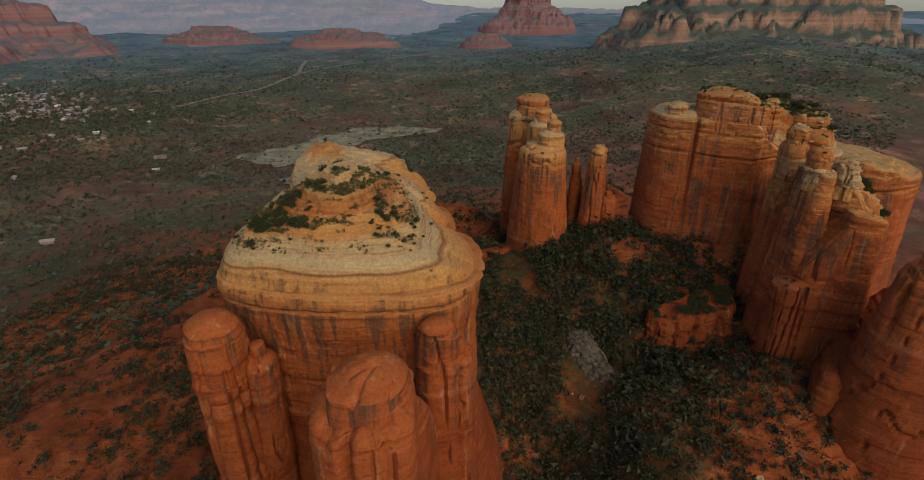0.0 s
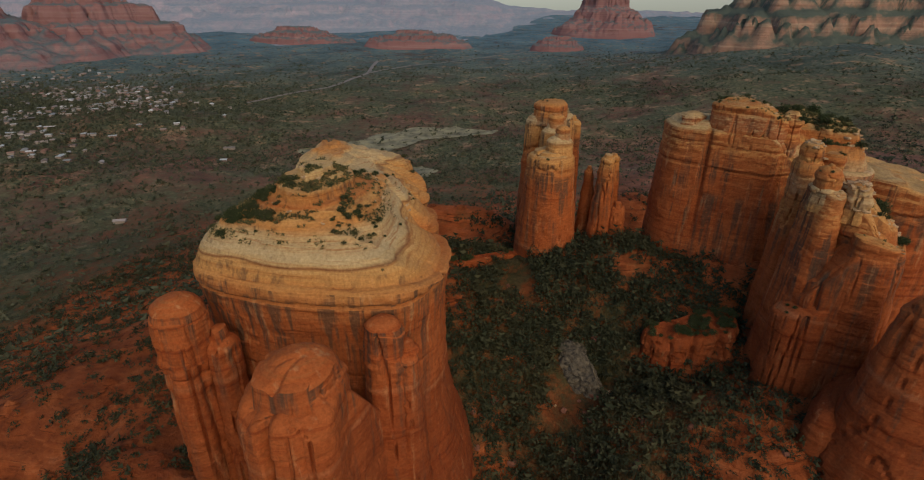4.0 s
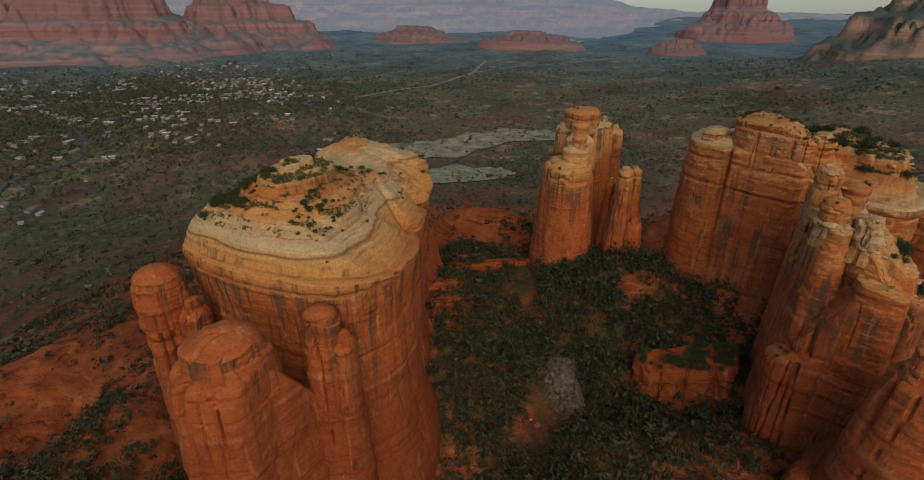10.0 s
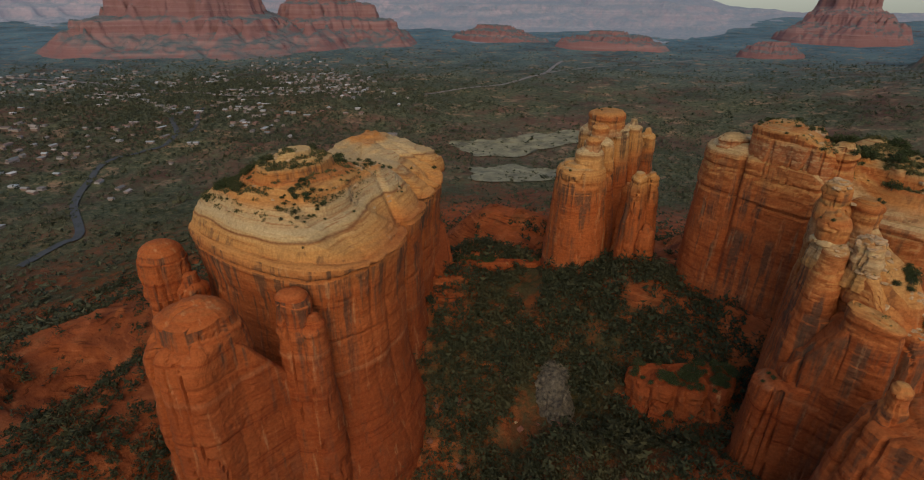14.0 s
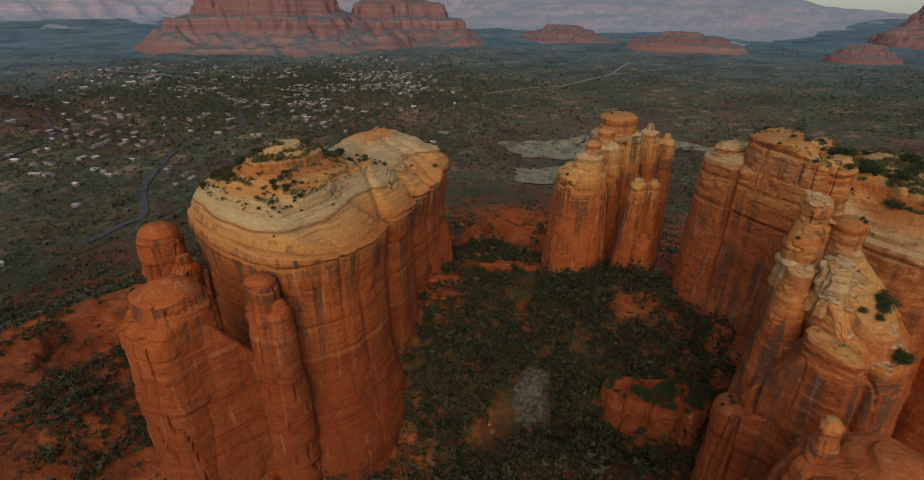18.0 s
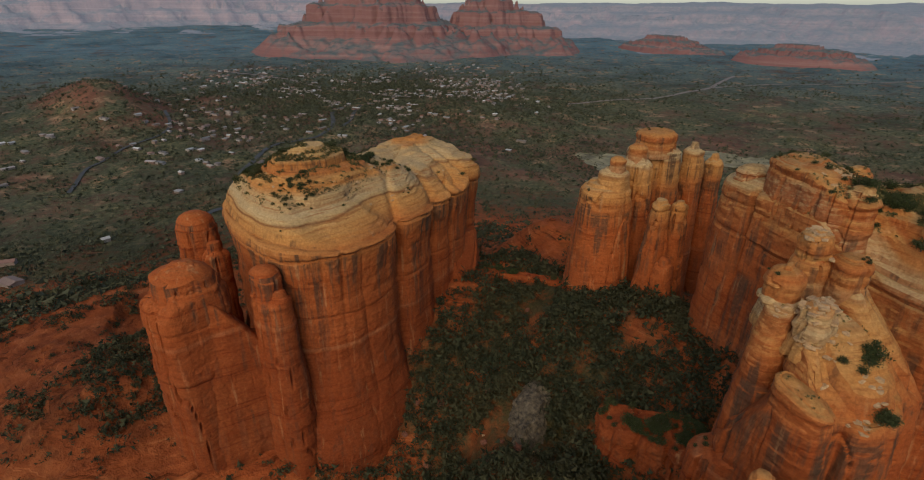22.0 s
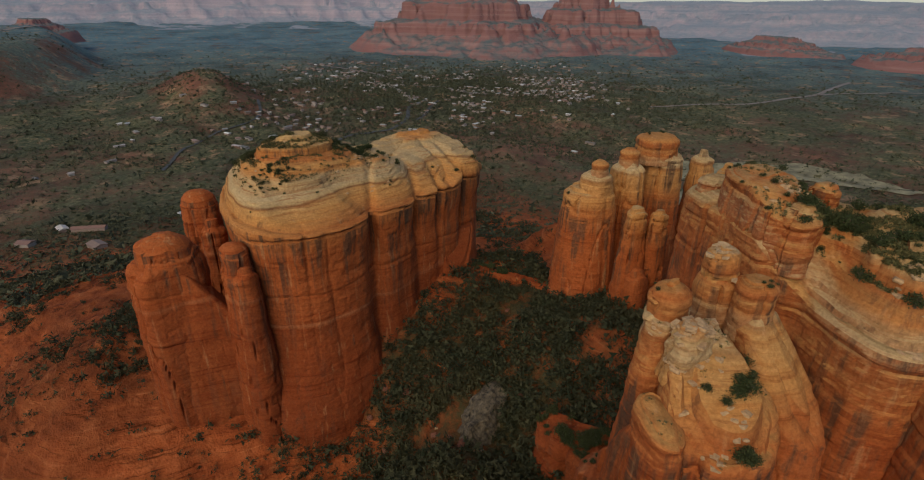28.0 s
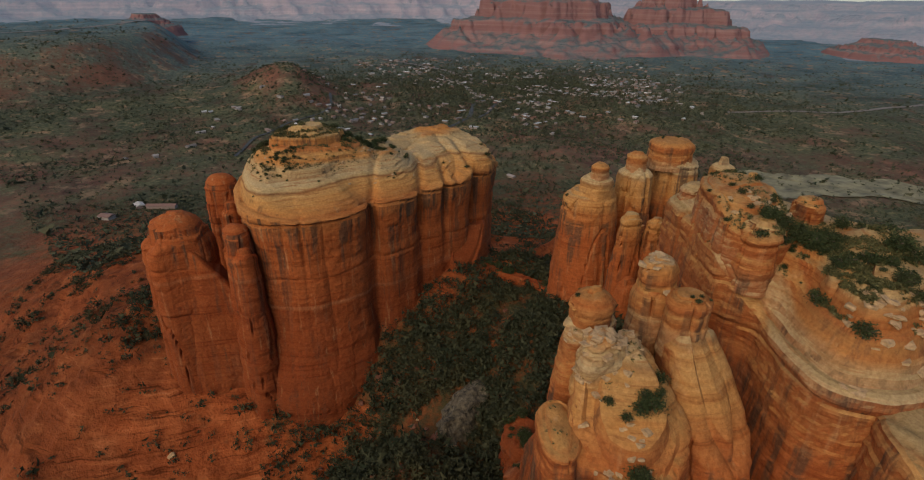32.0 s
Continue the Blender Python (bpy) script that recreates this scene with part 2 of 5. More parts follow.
def ground_material():
    """Red earth and slickrock round the towers, grey-green scrub and dry ground over the basin, its far scrub tinted
    with haze.
    """
    m, nt, bsdf = material("red_earth_and_scrub")
    geo = nt.nodes.new("ShaderNodeNewGeometry")
    pos = geo.outputs["Position"]
    norm = nt.nodes.new("ShaderNodeSeparateXYZ")
    nt.links.new(geo.outputs["Normal"], norm.inputs[0])
    away = nt.nodes.new("ShaderNodeVectorMath")
    away.operation = "DISTANCE"
    nt.links.new(pos, away.inputs[0])
    away.inputs[1].default_value = (-20, 150, 60)
    far = away.outputs["Value"]
    beds = noise_node(nt, scaled(nt, pos, (0.02, 0.02, 0.6)), 1.0, 6.0, 0.65)
    soil_n = noise_node(nt, pos, 0.08, 8.0, 0.68)
    soil = ramp(nt, soil_n, [(0.3, (0.125, 0.038, 0.018)), (0.5, (0.255, 0.078, 0.030)), (0.7, (0.44, 0.165, 0.070))])
    soil = mixed(nt, 0.45, soil, ramp(nt, beds, [(0.35, (0.18, 0.045, 0.017)), (0.62, (0.32, 0.092, 0.034)), (0.72, (0.44, 0.19, 0.09))]))
    dirt = ramp(nt, noise_node(nt, pos, 0.02, 8.0, 0.7), [(0.33, (0.085, 0.048, 0.034)), (0.52, (0.165, 0.080, 0.050)), (0.68, (0.29, 0.130, 0.078))])
    dirt = mixed(nt, maprange(nt, norm.outputs["Z"], 0.985, 0.93, 0.0, 0.4), dirt, (0.20, 0.080, 0.045))
    soil = mixed(nt, 1.0, soil, (1.0, 0.86, 0.68), "MULTIPLY")
    soil = mixed(nt, maprange(nt, far, 330.0, 600.0), soil, dirt)
    small = noise_node(nt, pos, 0.13, 6.0, 0.75)
    patch = noise_node(nt, pos, 0.012, 6.0, 0.62)
    broad = noise_node(nt, pos, 0.0022, 4.0, 0.6)
    scrub_near = ramp(nt, small, [(0.32, (0.020, 0.022, 0.010)), (0.5, (0.040, 0.038, 0.017)), (0.72, (0.085, 0.060, 0.028))])
    # blued, lightened scrub colour: the haze of distance painted into the ground
    scrub_hazed = ramp(nt, small, [(0.34, (0.056, 0.110, 0.128)), (0.5, (0.092, 0.152, 0.170)), (0.70, (0.140, 0.190, 0.198))])
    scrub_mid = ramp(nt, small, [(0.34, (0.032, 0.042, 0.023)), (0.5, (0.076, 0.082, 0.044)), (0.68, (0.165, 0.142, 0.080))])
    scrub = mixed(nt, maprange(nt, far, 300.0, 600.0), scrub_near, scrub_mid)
    scrub = mixed(nt, maprange(nt, far, 1200.0, 2600.0), scrub, scrub_hazed)
    cover = math_node(nt, "ADD", math_node(nt, "MULTIPLY", small, 0.55), math_node(nt, "ADD", math_node(nt, "MULTIPLY", patch, 0.9), math_node(nt, "MULTIPLY", broad, 0.8)))
    # denser scrub round the hollow, which also paints its shade into the ground
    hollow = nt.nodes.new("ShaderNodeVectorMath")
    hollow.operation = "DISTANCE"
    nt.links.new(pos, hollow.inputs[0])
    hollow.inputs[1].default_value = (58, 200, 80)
    shade_cover = maprange(nt, hollow.outputs["Value"], 52.0, 105.0, 0.27, 0.0)
    cover = math_node(nt, "ADD", math_node(nt, "ADD", cover, shade_cover), maprange(nt, far, 200.0, 480.0, -0.17, 0.13))
    cover = math_node(nt, "ADD", cover, maprange(nt, far, 900.0, 2000.0, 0.0, 0.17))
    bare = math_node(nt, "MULTIPLY", maprange(nt, norm.outputs["Z"], 0.99, 0.93), maprange(nt, far, 500.0, 900.0, 0.0, 0.15))
    cover = math_node(nt, "SUBTRACT", cover, bare)
    rocky = nt.nodes.new("ShaderNodeVectorMath")
    rocky.operation = "DISTANCE"
    nt.links.new(pos, rocky.inputs[0])
    rocky.inputs[1].default_value = (330, 520, 60)
    cover = math_node(nt, "SUBTRACT", cover, maprange(nt, rocky.outputs["Value"], 180.0, 420.0, 0.24, 0.0))
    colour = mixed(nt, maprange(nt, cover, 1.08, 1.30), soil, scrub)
    clear = math_node(nt, "MULTIPLY", maprange(nt, noise_node(nt, pos, 0.028, 7.0, 0.7), 0.55, 0.64, 0.0, 0.85), maprange(nt, far, 380.0, 700.0))
    colour = mixed(nt, clear, colour, (0.28, 0.170, 0.100))
    wash = ramp(nt, noise_node(nt, pos, 0.006, 7.0, 0.72), [(0.34, (0.52, 0.58, 0.60)), (0.5, (1.0, 1.0, 1.0)), (0.66, (1.5, 1.36, 1.2))])
    colour = mixed(nt, 0.9, colour, wash, "MULTIPLY")
    # thin pale and dark bedding edges on the slickrock
    seam = noise_node(nt, scaled(nt, pos, (0.03, 0.03, 0.9)), 1.0, 5.0, 0.7)
    seams = ramp(nt, seam, [(0.36, (0.30, 0.28, 0.27)), (0.45, (1.0, 1.0, 1.0)), (0.58, (1.0, 1.0, 1.0)), (0.66, (1.35, 1.6, 1.8))])
    colour = mixed(nt, maprange(nt, far, 260.0, 420.0, 0.8, 0.0), colour, seams, "MULTIPLY")
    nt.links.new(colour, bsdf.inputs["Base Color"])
    bsdf.inputs["Roughness"].default_value = 0.95
    bsdf.inputs["Specular IOR Level"].default_value = 0.08
    bump(nt, bsdf, math_node(nt, "ADD", soil_n, math_node(nt, "MULTIPLY", small, 1.8)), 0.9, 1.8)
    return m


M_BUTTE = sandstone("red_and_cream_sandstone", 1.0, grey=161.0, slab=153.0, slab_top=161.0)
M_PILLAR = sandstone("deep_red_sandstone", 0.75, -16.0, -16.0, (0.42, 0.15, 0.050), 0.1, slab=150.0)
M_SPIRE = sandstone("orange_sandstone", 0.95, -2.0, -2.0, (0.52, 0.33, 0.16), 0.05)
M_BLOCK = sandstone("orange_banded_sandstone", 0.7, -14.0, 0.5, (0.46, 0.29, 0.13), 0.46)
M_FIN = sandstone("banded_cream_sandstone", 0.72, -5.0, -5.0, (0.55, 0.28, 0.095), 0.42)
M_PALE = sandstone("pale_broken_sandstone", 0.95, -2.0, -2.0, (0.50, 0.35, 0.21))
M_HEAD = sandstone("orange_head_sandstone", 0.62, 0.5, 0.5, (0.52, 0.24, 0.08), 0.15)
M_GREY = plain("grey_scree", (0.085, 0.066, 0.040), 0.95, 0.6, 0.9)
# far rock and scrub greyed, blued and lightened: distance haze held in base colour
M_FAR = far_rock("far_red_sandstone_hazed", (0.225, 0.112, 0.100), (0.28, 0.170, 0.150), (0.100, 0.125, 0.122), 0.0, 1.10)
M_TAN = far_rock("far_tan_sandstone_hazed", (0.30, 0.165, 0.110), (0.42, 0.29, 0.19), (0.080, 0.092, 0.070), 0.0, 0.80)
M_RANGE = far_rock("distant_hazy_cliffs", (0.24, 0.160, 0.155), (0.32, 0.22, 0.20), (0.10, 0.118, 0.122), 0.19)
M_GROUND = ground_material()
M_LEAF = leaf_material("juniper_foliage", (0.022, 0.032, 0.012), (0.068, 0.078, 0.028))
M_SCRUB = leaf_material("dark_scrub", (0.020, 0.026, 0.013), (0.060, 0.058, 0.029))
M_BASIN = leaf_material("basin_scrub_foliage", (0.034, 0.044, 0.026), (0.100, 0.098, 0.058))
M_TUFT = leaf_material("dry_tufts", (0.045, 0.050, 0.018), (0.17, 0.14, 0.055))
M_BARK = plain("juniper_bark", (0.11, 0.075, 0.05), 0.9, 6.0)
M_STONE = plain("pale_broken_stone", (0.40, 0.25, 0.12), 0.95, 1.2, 0.35)
M_REDSTONE = plain("red_fallen_stone", (0.16, 0.058, 0.030), 0.95, 1.2, 0.35)
M_MEADOW = plain("dry_pale_meadow", (0.185, 0.160, 0.085), 0.95, 0.05, 0.6)
M_LANE = plain("dark_asphalt_lane", (0.050, 0.050, 0.048), 0.9, 0.05, 0.2)
M_ROAD = plain("pale_road", (0.18, 0.145, 0.12), 0.9, 0.05, 0.2)
M_WALL = plain("house_wall", (0.4, 0.3, 0.22), 0.85, 0.5, 0.1, ((0.30, 0.22, 0.17), (0.22, 0.13, 0.09), (0.36, 0.32, 0.28), (0.25, 0.18, 0.13)))
M_ROOF = plain("house_roof", (0.5, 0.5, 0.5), 0.8, 0.5, 0.12, ((0.42, 0.44, 0.42), (0.14, 0.11, 0.09), (0.25, 0.23, 0.20), (0.24, 0.10, 0.06), (0.12, 0.12, 0.11), (0.40, 0.41, 0.39), (0.24, 0.15, 0.11), (0.13, 0.11, 0.09), (0.34, 0.28, 0.22), (0.62, 0.61, 0.58), (0.20, 0.12, 0.08)))


# ---- mesh helpers ----
def mesh_from(name, verts, quads=None, tris=None, mat=None, flat=False):
    me = bpy.data.meshes.new(name)
    nq = 0 if quads is None else len(quads)
    nt_ = 0 if tris is None else len(tris)
    me.vertices.add(len(verts))
    me.vertices.foreach_set("co", np.asarray(verts, np.float32).ravel())
    loops = np.concatenate([a for a in ((np.asarray(quads).ravel() if nq else None), (np.asarray(tris).ravel() if nt_ else None)) if a is not None]).astype(np.int32)
    me.loops.add(len(loops))
    me.loops.foreach_set("vertex_index", loops)
    me.polygons.add(nq + nt_)
    starts = np.concatenate([np.arange(nq) * 4, nq * 4 + np.arange(nt_) * 3]).astype(np.int32)
    me.polygons.foreach_set("loop_start", starts)
    me.update(calc_edges=True)
    me.polygons.foreach_set("use_smooth", np.full(nq + nt_, not flat))
    if mat:
        me.materials.append(mat)
    return me


def part_of(name, me, parent, label=""):
    ob = new(name, me)
    ob.parent = parent
    if label:
        ob["label"] = label
    return ob


def outline_curve(points, step):
    """A closed smooth curve through the points, resampled evenly; with outward normals."""
    p = np.asarray(points, float)
    area = np.sum(p[:, 0] * np.roll(p[:, 1], -1) - np.roll(p[:, 0], -1) * p[:, 1])
    if area < 0:
        p = p[::-1]
    a, b, c, d = np.roll(p, 1, 0), p, np.roll(p, -1, 0), np.roll(p, -2, 0)
    u = np.linspace(0, 1, 24, endpoint=False)[None, :, None]
    q = 0.5 * (2 * b[:, None] + (c - a)[:, None] * u + (2 * a - 5 * b + 4 * c - d)[:, None] * u ** 2 + (3 * b - a - 3 * c + d)[:, None] * u ** 3)
    q = q.reshape(-1, 2)
    seg = np.linalg.norm(np.roll(q, -1, 0) - q, axis=1)
    s = np.concatenate([[0], np.cumsum(seg)])
    n = max(24, int(s[-1] / step))
    q = np.vstack([q, q[:1]])
    w = np.linspace(0, s[-1], n, endpoint=False)
    r = np.stack([np.interp(w, s, q[:, 0]), np.interp(w, s, q[:, 1])], 1)
    t = np.roll(r, -2, 0) - np.roll(r, 2, 0)
    nrm = np.stack([t[:, 1], -t[:, 0]], 1) / (np.linalg.norm(t, axis=1)[:, None] + 1e-9)
    return r, nrm


def layers(x, y, z, thick, seed):
    """Beds of uneven thickness, each set forward or back by its own amount."""
    w = z / thick
    i = np.floor(w)
    f = smooth(0.72, 1.0, w - i)
    a = vnoise(x / 30, y / 30, i * 5.37, seed)
    return a + (vnoise(x / 30, y / 30, (i + 1) * 5.37, seed) - a) * f


def rim_distance(rim, x, y):
    flat = np.stack([x.ravel(), y.ravel()], 1)
    out = np.empty(len(flat))
    for k in range(0, len(flat), 3000):
        out[k:k + 3000] = np.sqrt(((flat[k:k + 3000, None] - rim[None]) ** 2).sum(2).min(1))
    return out.reshape(x.shape)


def cleft_depth(x, y, clefts):
    d = np.zeros_like(x)
    for x0, y0, x1, y1, width, deep in clefts:
        ux, uy = x1 - x0, y1 - y0
        t = np.clip(((x - x0) * ux + (y - y0) * uy) / (ux * ux + uy * uy), 0, 1)
        far = np.hypot(x - x0 - t * ux, y - y0 - t * uy)
        d = np.maximum(d, deep * np.exp(-(far / width) ** 2) * (1 - 0.6 * t))
    return d


def rock_shape(outline, base, top, flare=0.06, rnd=3.0, step=0.7, flute=1.6, crack=1.0, bed=0.35, rough=0.3, seed=1, spread=20.0,
               notches=(), clefts=(), taper=None, terrace=0.0, ledge=0.0, riser=2.4, fade=None):
    """Cliffs hung from a rim outline: rings up the sides, a rounded shoulder, rings across the top.
    top(x, y, inset) gives the summit surface; taper(z) moves the side outward; terrace sharpens the ledges of the summit."""
    rim, nrm = outline_curve(outline, step)
    n = len(rim)
    x0, y0 = rim[:, 0], rim[:, 1]
    zr = top(x0, y0, np.zeros(n)) - rnd
    levels = max(12, int((zr.max() - base) / step))
    lean = taper or (lambda z: 0 * z)
    xs, ys, zs, side = [], [], [], []
    for k in range(levels + 1):
        z = base + (zr - base) * k / levels
        off = flare * (zr - z) + lean(z)
        xs.append(x0 + nrm[:, 0] * off), ys.append(y0 + nrm[:, 1] * off), zs.append(z), side.append(1.0)
    arc = max(3, int(rnd * 1.6 / step))
    for k in range(1, arc + 1):
        a = math.pi / 2 * k / arc
        off = lean(zr) - rnd * (1 - math.cos(a))
        xs.append(x0 + nrm[:, 0] * off), ys.append(y0 + nrm[:, 1] * off), zs.append(zr + rnd * math.sin(a)), side.append(math.cos(a) ** 0.7 if k < arc else 0.0)
    xe, ye = xs[-1], ys[-1]
    cx, cy = xe.mean(), ye.mean()
    inner = max(5, int(np.hypot(xe - cx, ye - cy).max() / step))
    for k in range(1, inner + 1):
        s = 1 - k / inner
        xs.append(cx + (xe - cx) * s), ys.append(cy + (ye - cy) * s), zs.append(zr), side.append(0.0)
    X, Y, Z, side = np.array(xs), np.array(ys), np.array(zs), np.array(side)[:, None]
    rim2 = np.stack([xe, ye], 1)
    T = top(X[levels:], Y[levels:], rim_distance(rim2, X[levels:], Y[levels:]))
    if terrace:
        tx, ty = X[levels:], Y[levels:]
        w = (T + 2.2 * fbm(tx / 21, ty / 21, 0.2, 4, seed + 3)) / riser
        w = w + 0.45 * vnoise(0.5, 0.5, w * 0.9, seed + 4)
        i = np.floor(w)
        strength = (terrace(tx, ty) if callable(terrace) else terrace) * smooth(-0.35, 0.25, fbm(tx / 13, ty / 13, i * 3.7, 3, seed + 6))
        T = T + strength * riser * (i + smooth(0.62, 0.85, w - i) - w)
    Z[levels + arc:] = T[arc:]
    wz = Z + 2.0 * fbm(X / 26, Y / 26, Z / 80, 3, seed + 5)
    # rounded columns parted by sharp creases, then finer cracks
    n1 = vnoise(X / spread, Y / spread, Z / 170, seed)
    d = flute * 1.0 * (np.sqrt(np.abs(n1) + 0.001) - 0.55) + flute * 0.9 * vnoise(X / (spread * 1.6), Y / (spread * 1.6), Z / 140, seed + 2)
    n2 = vnoise(X / (spread * 0.37), Y / (spread * 0.37), Z / 80, seed + 9)
    d = d + flute * 0.30 * (np.sqrt(np.abs(n2) + 0.002) - 0.5) * smooth(-0.25, 0.3, fbm(X / 30, Y / 30, Z / 60, 2, seed + 8))
    n3 = vnoise(X / (spread * 0.5) + 7, Y / (spread * 0.5), wz / 60, seed + 12)
    d = d - crack * 1.5 * np.exp(-(n3 / 0.035) ** 2)
    # joint blocks: each stands a little forward or back
    jx, jy = X + 2.5 * fbm(X / 9, Y / 9, Z / 20, 2, seed + 14), Y + 2.5 * fbm(X / 9 + 5, Y / 9, Z / 20, 2, seed + 15)
    for size, tall, far in ((7.0, 21.0, 0.16), (3.1, 4.0, 0.06)):
        d = d + rough * far * 2 * hash3(np.floor(jx / size).astype(np.int64), np.floor(jy / size).astype(np.int64), np.floor((wz + 1.5 * n1) / tall).astype(np.int64), seed + 16)
    d = d + bed * (0.9 * layers(X, Y, wz + 3 * n1, 5.2, seed + 40) + 0.3 * layers(X, Y, wz, 1.7, seed + 41)) * (0.4 + 0.6 * smooth(-0.3, 0.3, fbm(X / 25, Y / 25, Z / 25, 2, seed + 43)))
    if ledge:
        up = smooth(0.55, 1.0, (Z - base) / (zr[None] - base))
        d = d + ledge * up * layers(X, Y, wz, 1.7, seed + 44)
    for zn, deep in notches:
        d = d - deep * np.exp(-((wz - zn) / 0.6) ** 2) + deep * 0.7 * smooth(-0.8, 1.2, wz - zn) * (1 - smooth(2, 8, wz - zn))
    lumps = fbm(X / 6.5, Y / 6.5, Z / 4.0, 4, seed + 20)
    d = d + rough * (2.0 * lumps + 0.8 * np.abs(vnoise(X / 2.1, Y / 2.1, Z / 1.5, seed + 23)))
    cut = cleft_depth(X, Y, clefts) if clefts else 0 * X
    if fade:
        cut = cut * (0.2 + 0.8 * smooth(fade[0], fade[1], Z))
    d = d - cut
    Xn, Yn = X + nrm[None, :, 0] * d * side, Y + nrm[None, :, 1] * d * side
    Z = Z + (1 - side) * (rough * 2.0 * fbm(X / 6, Y / 6, 0.0, 5, seed + 31) - 0.75 * cut)
    Z[-1] = Z[-1].mean()
    Xn[-1], Yn[-1] = Xn[-1].mean(), Yn[-1].mean()
    return np.stack([Xn, Yn, Z], 2).reshape(-1, 3), n, len(X), levels


def ring_quads(n, a, b):
    i, j = np.meshgrid(np.arange(a, b), np.arange(n), indexing="ij")
    k = (j + 1) % n
    return np.stack([i * n + j, i * n + k, (i + 1) * n + k, (i + 1) * n + j], 2).reshape(-1, 4)


SURFACES = []


def formation(name, label, mat, cut=0.86, cap_label="", **kw):
    """A rock thing: a cliff part and a caprock part, parted at a bedding plane."""
    verts, n, rings, levels = rock_shape(**kw)
    thing = tagged(new(name), label, "rock formation")
    thing.location = (verts[:n, 0].mean(), verts[:n, 1].mean(), kw["base"])
    local = verts - np.array(thing.location)
    split = int(levels * cut)
    for part_name, a, b, text in (("cliff", 0, split, ""), ("caprock", split, rings - 1, cap_label)):
        part_of(part_name, mesh_from(part_name, local[a * n:(b + 1) * n], quads=ring_quads(n, a, b) - a * n, mat=mat, flat=True), thing, text)
    SURFACES.append((verts, ring_quads(n, levels - 3, rings - 1)))
    return thing


def knob(name, parent, label, mat, **kw):
    """A head or stack of rock that is part of a formation."""
    verts, n, rings, levels = rock_shape(**kw)
    SURFACES.append((verts, ring_quads(n, levels - 3, rings - 1)))
    return part_of(name, mesh_from(name, verts - np.array(parent.location), quads=ring_quads(n, 0, rings - 1), mat=mat, flat=True), parent, label)


# ---- ground: one sheet to the horizon ----
def ground_height(x, y):
    r = np.hypot(x - 60, y - 120)
    z = -10 + 32 * smooth(500, 1500, r) + 75 * smooth(1500, 4800, r)
    z = z + (13 * fbm(x / 420, y / 420, 0.3, 4, 61) - 9 * np.abs(fbm(x / 190, y / 190, 0.9, 4, 65))) * smooth(350, 900, r) + 26 * np.maximum(0, fbm(x / 800, y / 800, 0.7, 3, 62)) * smooth(900, 2000, r)
    # pedestal of the towers, with the shelf before the pillars and the ridge beyond it
    z = z + 16 * gauss(x, y, 40, 215, 150, 130) + 84 * gauss(x, y, 60, 240, 330, 300) + 33 * gauss(x, y, -75, 55, 80, 60)
    z = z + 23 * gauss(x, y, -190, 150, 90, 80) + 27 * gauss(x, y, -240, 30, 110, 90) - 21 * gauss(x, y, -160, 110, 40, 30)
    z = z + 9 * gauss(x, y, -100, 105, 40, 40) + 7 * gauss(x, y, -20, 80, 35, 35)
    # saddle, the hollow between the towers and its sides
    z = z + 16 * gauss(x, y, -20, 230, 32, 32) + 7 * gauss(x, y, 28, 255, 20, 18) + 27 * gauss(x, y, 85, 250, 40, 30) + 12 * gauss(x, y, -20, 310, 60, 50) + 10 * gauss(x, y, -35, 345, 35, 20)
    z = z + 32 * gauss(x, y, 140, 234, 24, 18) + 26 * gauss(x, y, 105, 400, 34, 38) - 13 * gauss(x, y, 103, 189, 24, 12) + 24 * gauss(x, y, 190, 395, 70, 50) + 38 * gauss(x, y, 420, 640, 210, 150) + 17 * gauss(x, y, -42, 322, 26, 20) + 12 * gauss(x, y, 2, 322, 26, 18) - 8 * gauss(x, y, -45, 290, 22, 12) + 6 * gauss(x, y, -14, 262, 20, 10) + 12 * np.abs(fbm(x / 60, y / 60, 0.2, 4, 69)) * gauss(x, y, 300, 520, 260, 220)
    z = z - 32 * gauss(x, y, 30, 150, 30, 40) - 26 * gauss(x, y, 30, 90, 45, 60) - 14 * gauss(x, y, 70, 200, 22, 20)
    z = z + 10 * gauss(x, y, -5, 150, 22, 35) + 16 * gauss(x, y, 140, 180, 55, 55)
    # hills of the basin
    z = z + 62 * gauss(x, y, -1230, 270, 240, 85) + 96 * smooth(1.25, 0.75, np.hypot((x + 2050) / 700, (y + 330) / 330)) + 22 * gauss(x, y, -700, 900, 260, 120) + 18 * gauss(x, y, -520, 620, 200, 90) + 60 * gauss(x, y, 760, 1100, 460, 420) + 75 * gauss(x, y, 950, 1750, 600, 400) + 26 * np.abs(fbm(x / 140, y / 140, 0.4, 4, 67)) * gauss(x, y, 700, 950, 450, 500)
    near = 1 - smooth(250, 480, r)
    z = z + (0.4 + 0.6 * near) * (4.2 * fbm(x / 24, y / 24, 0.0, 4, 63) + 1.1 * fbm(x / 4.5, y / 4.5, 0.0, 3, 64)) + 5 * near * fbm(x / 60, y / 60, 0.0, 2, 68)
    # slickrock breaks into low benches
    w = (z + 1.5 * fbm(x / 24, y / 24, 0.0, 3, 66)) / 3.2
    i = np.floor(w)
    z = z + near * 0.75 * ((i + smooth(0.5, 0.95, w - i)) - w) * 3.2
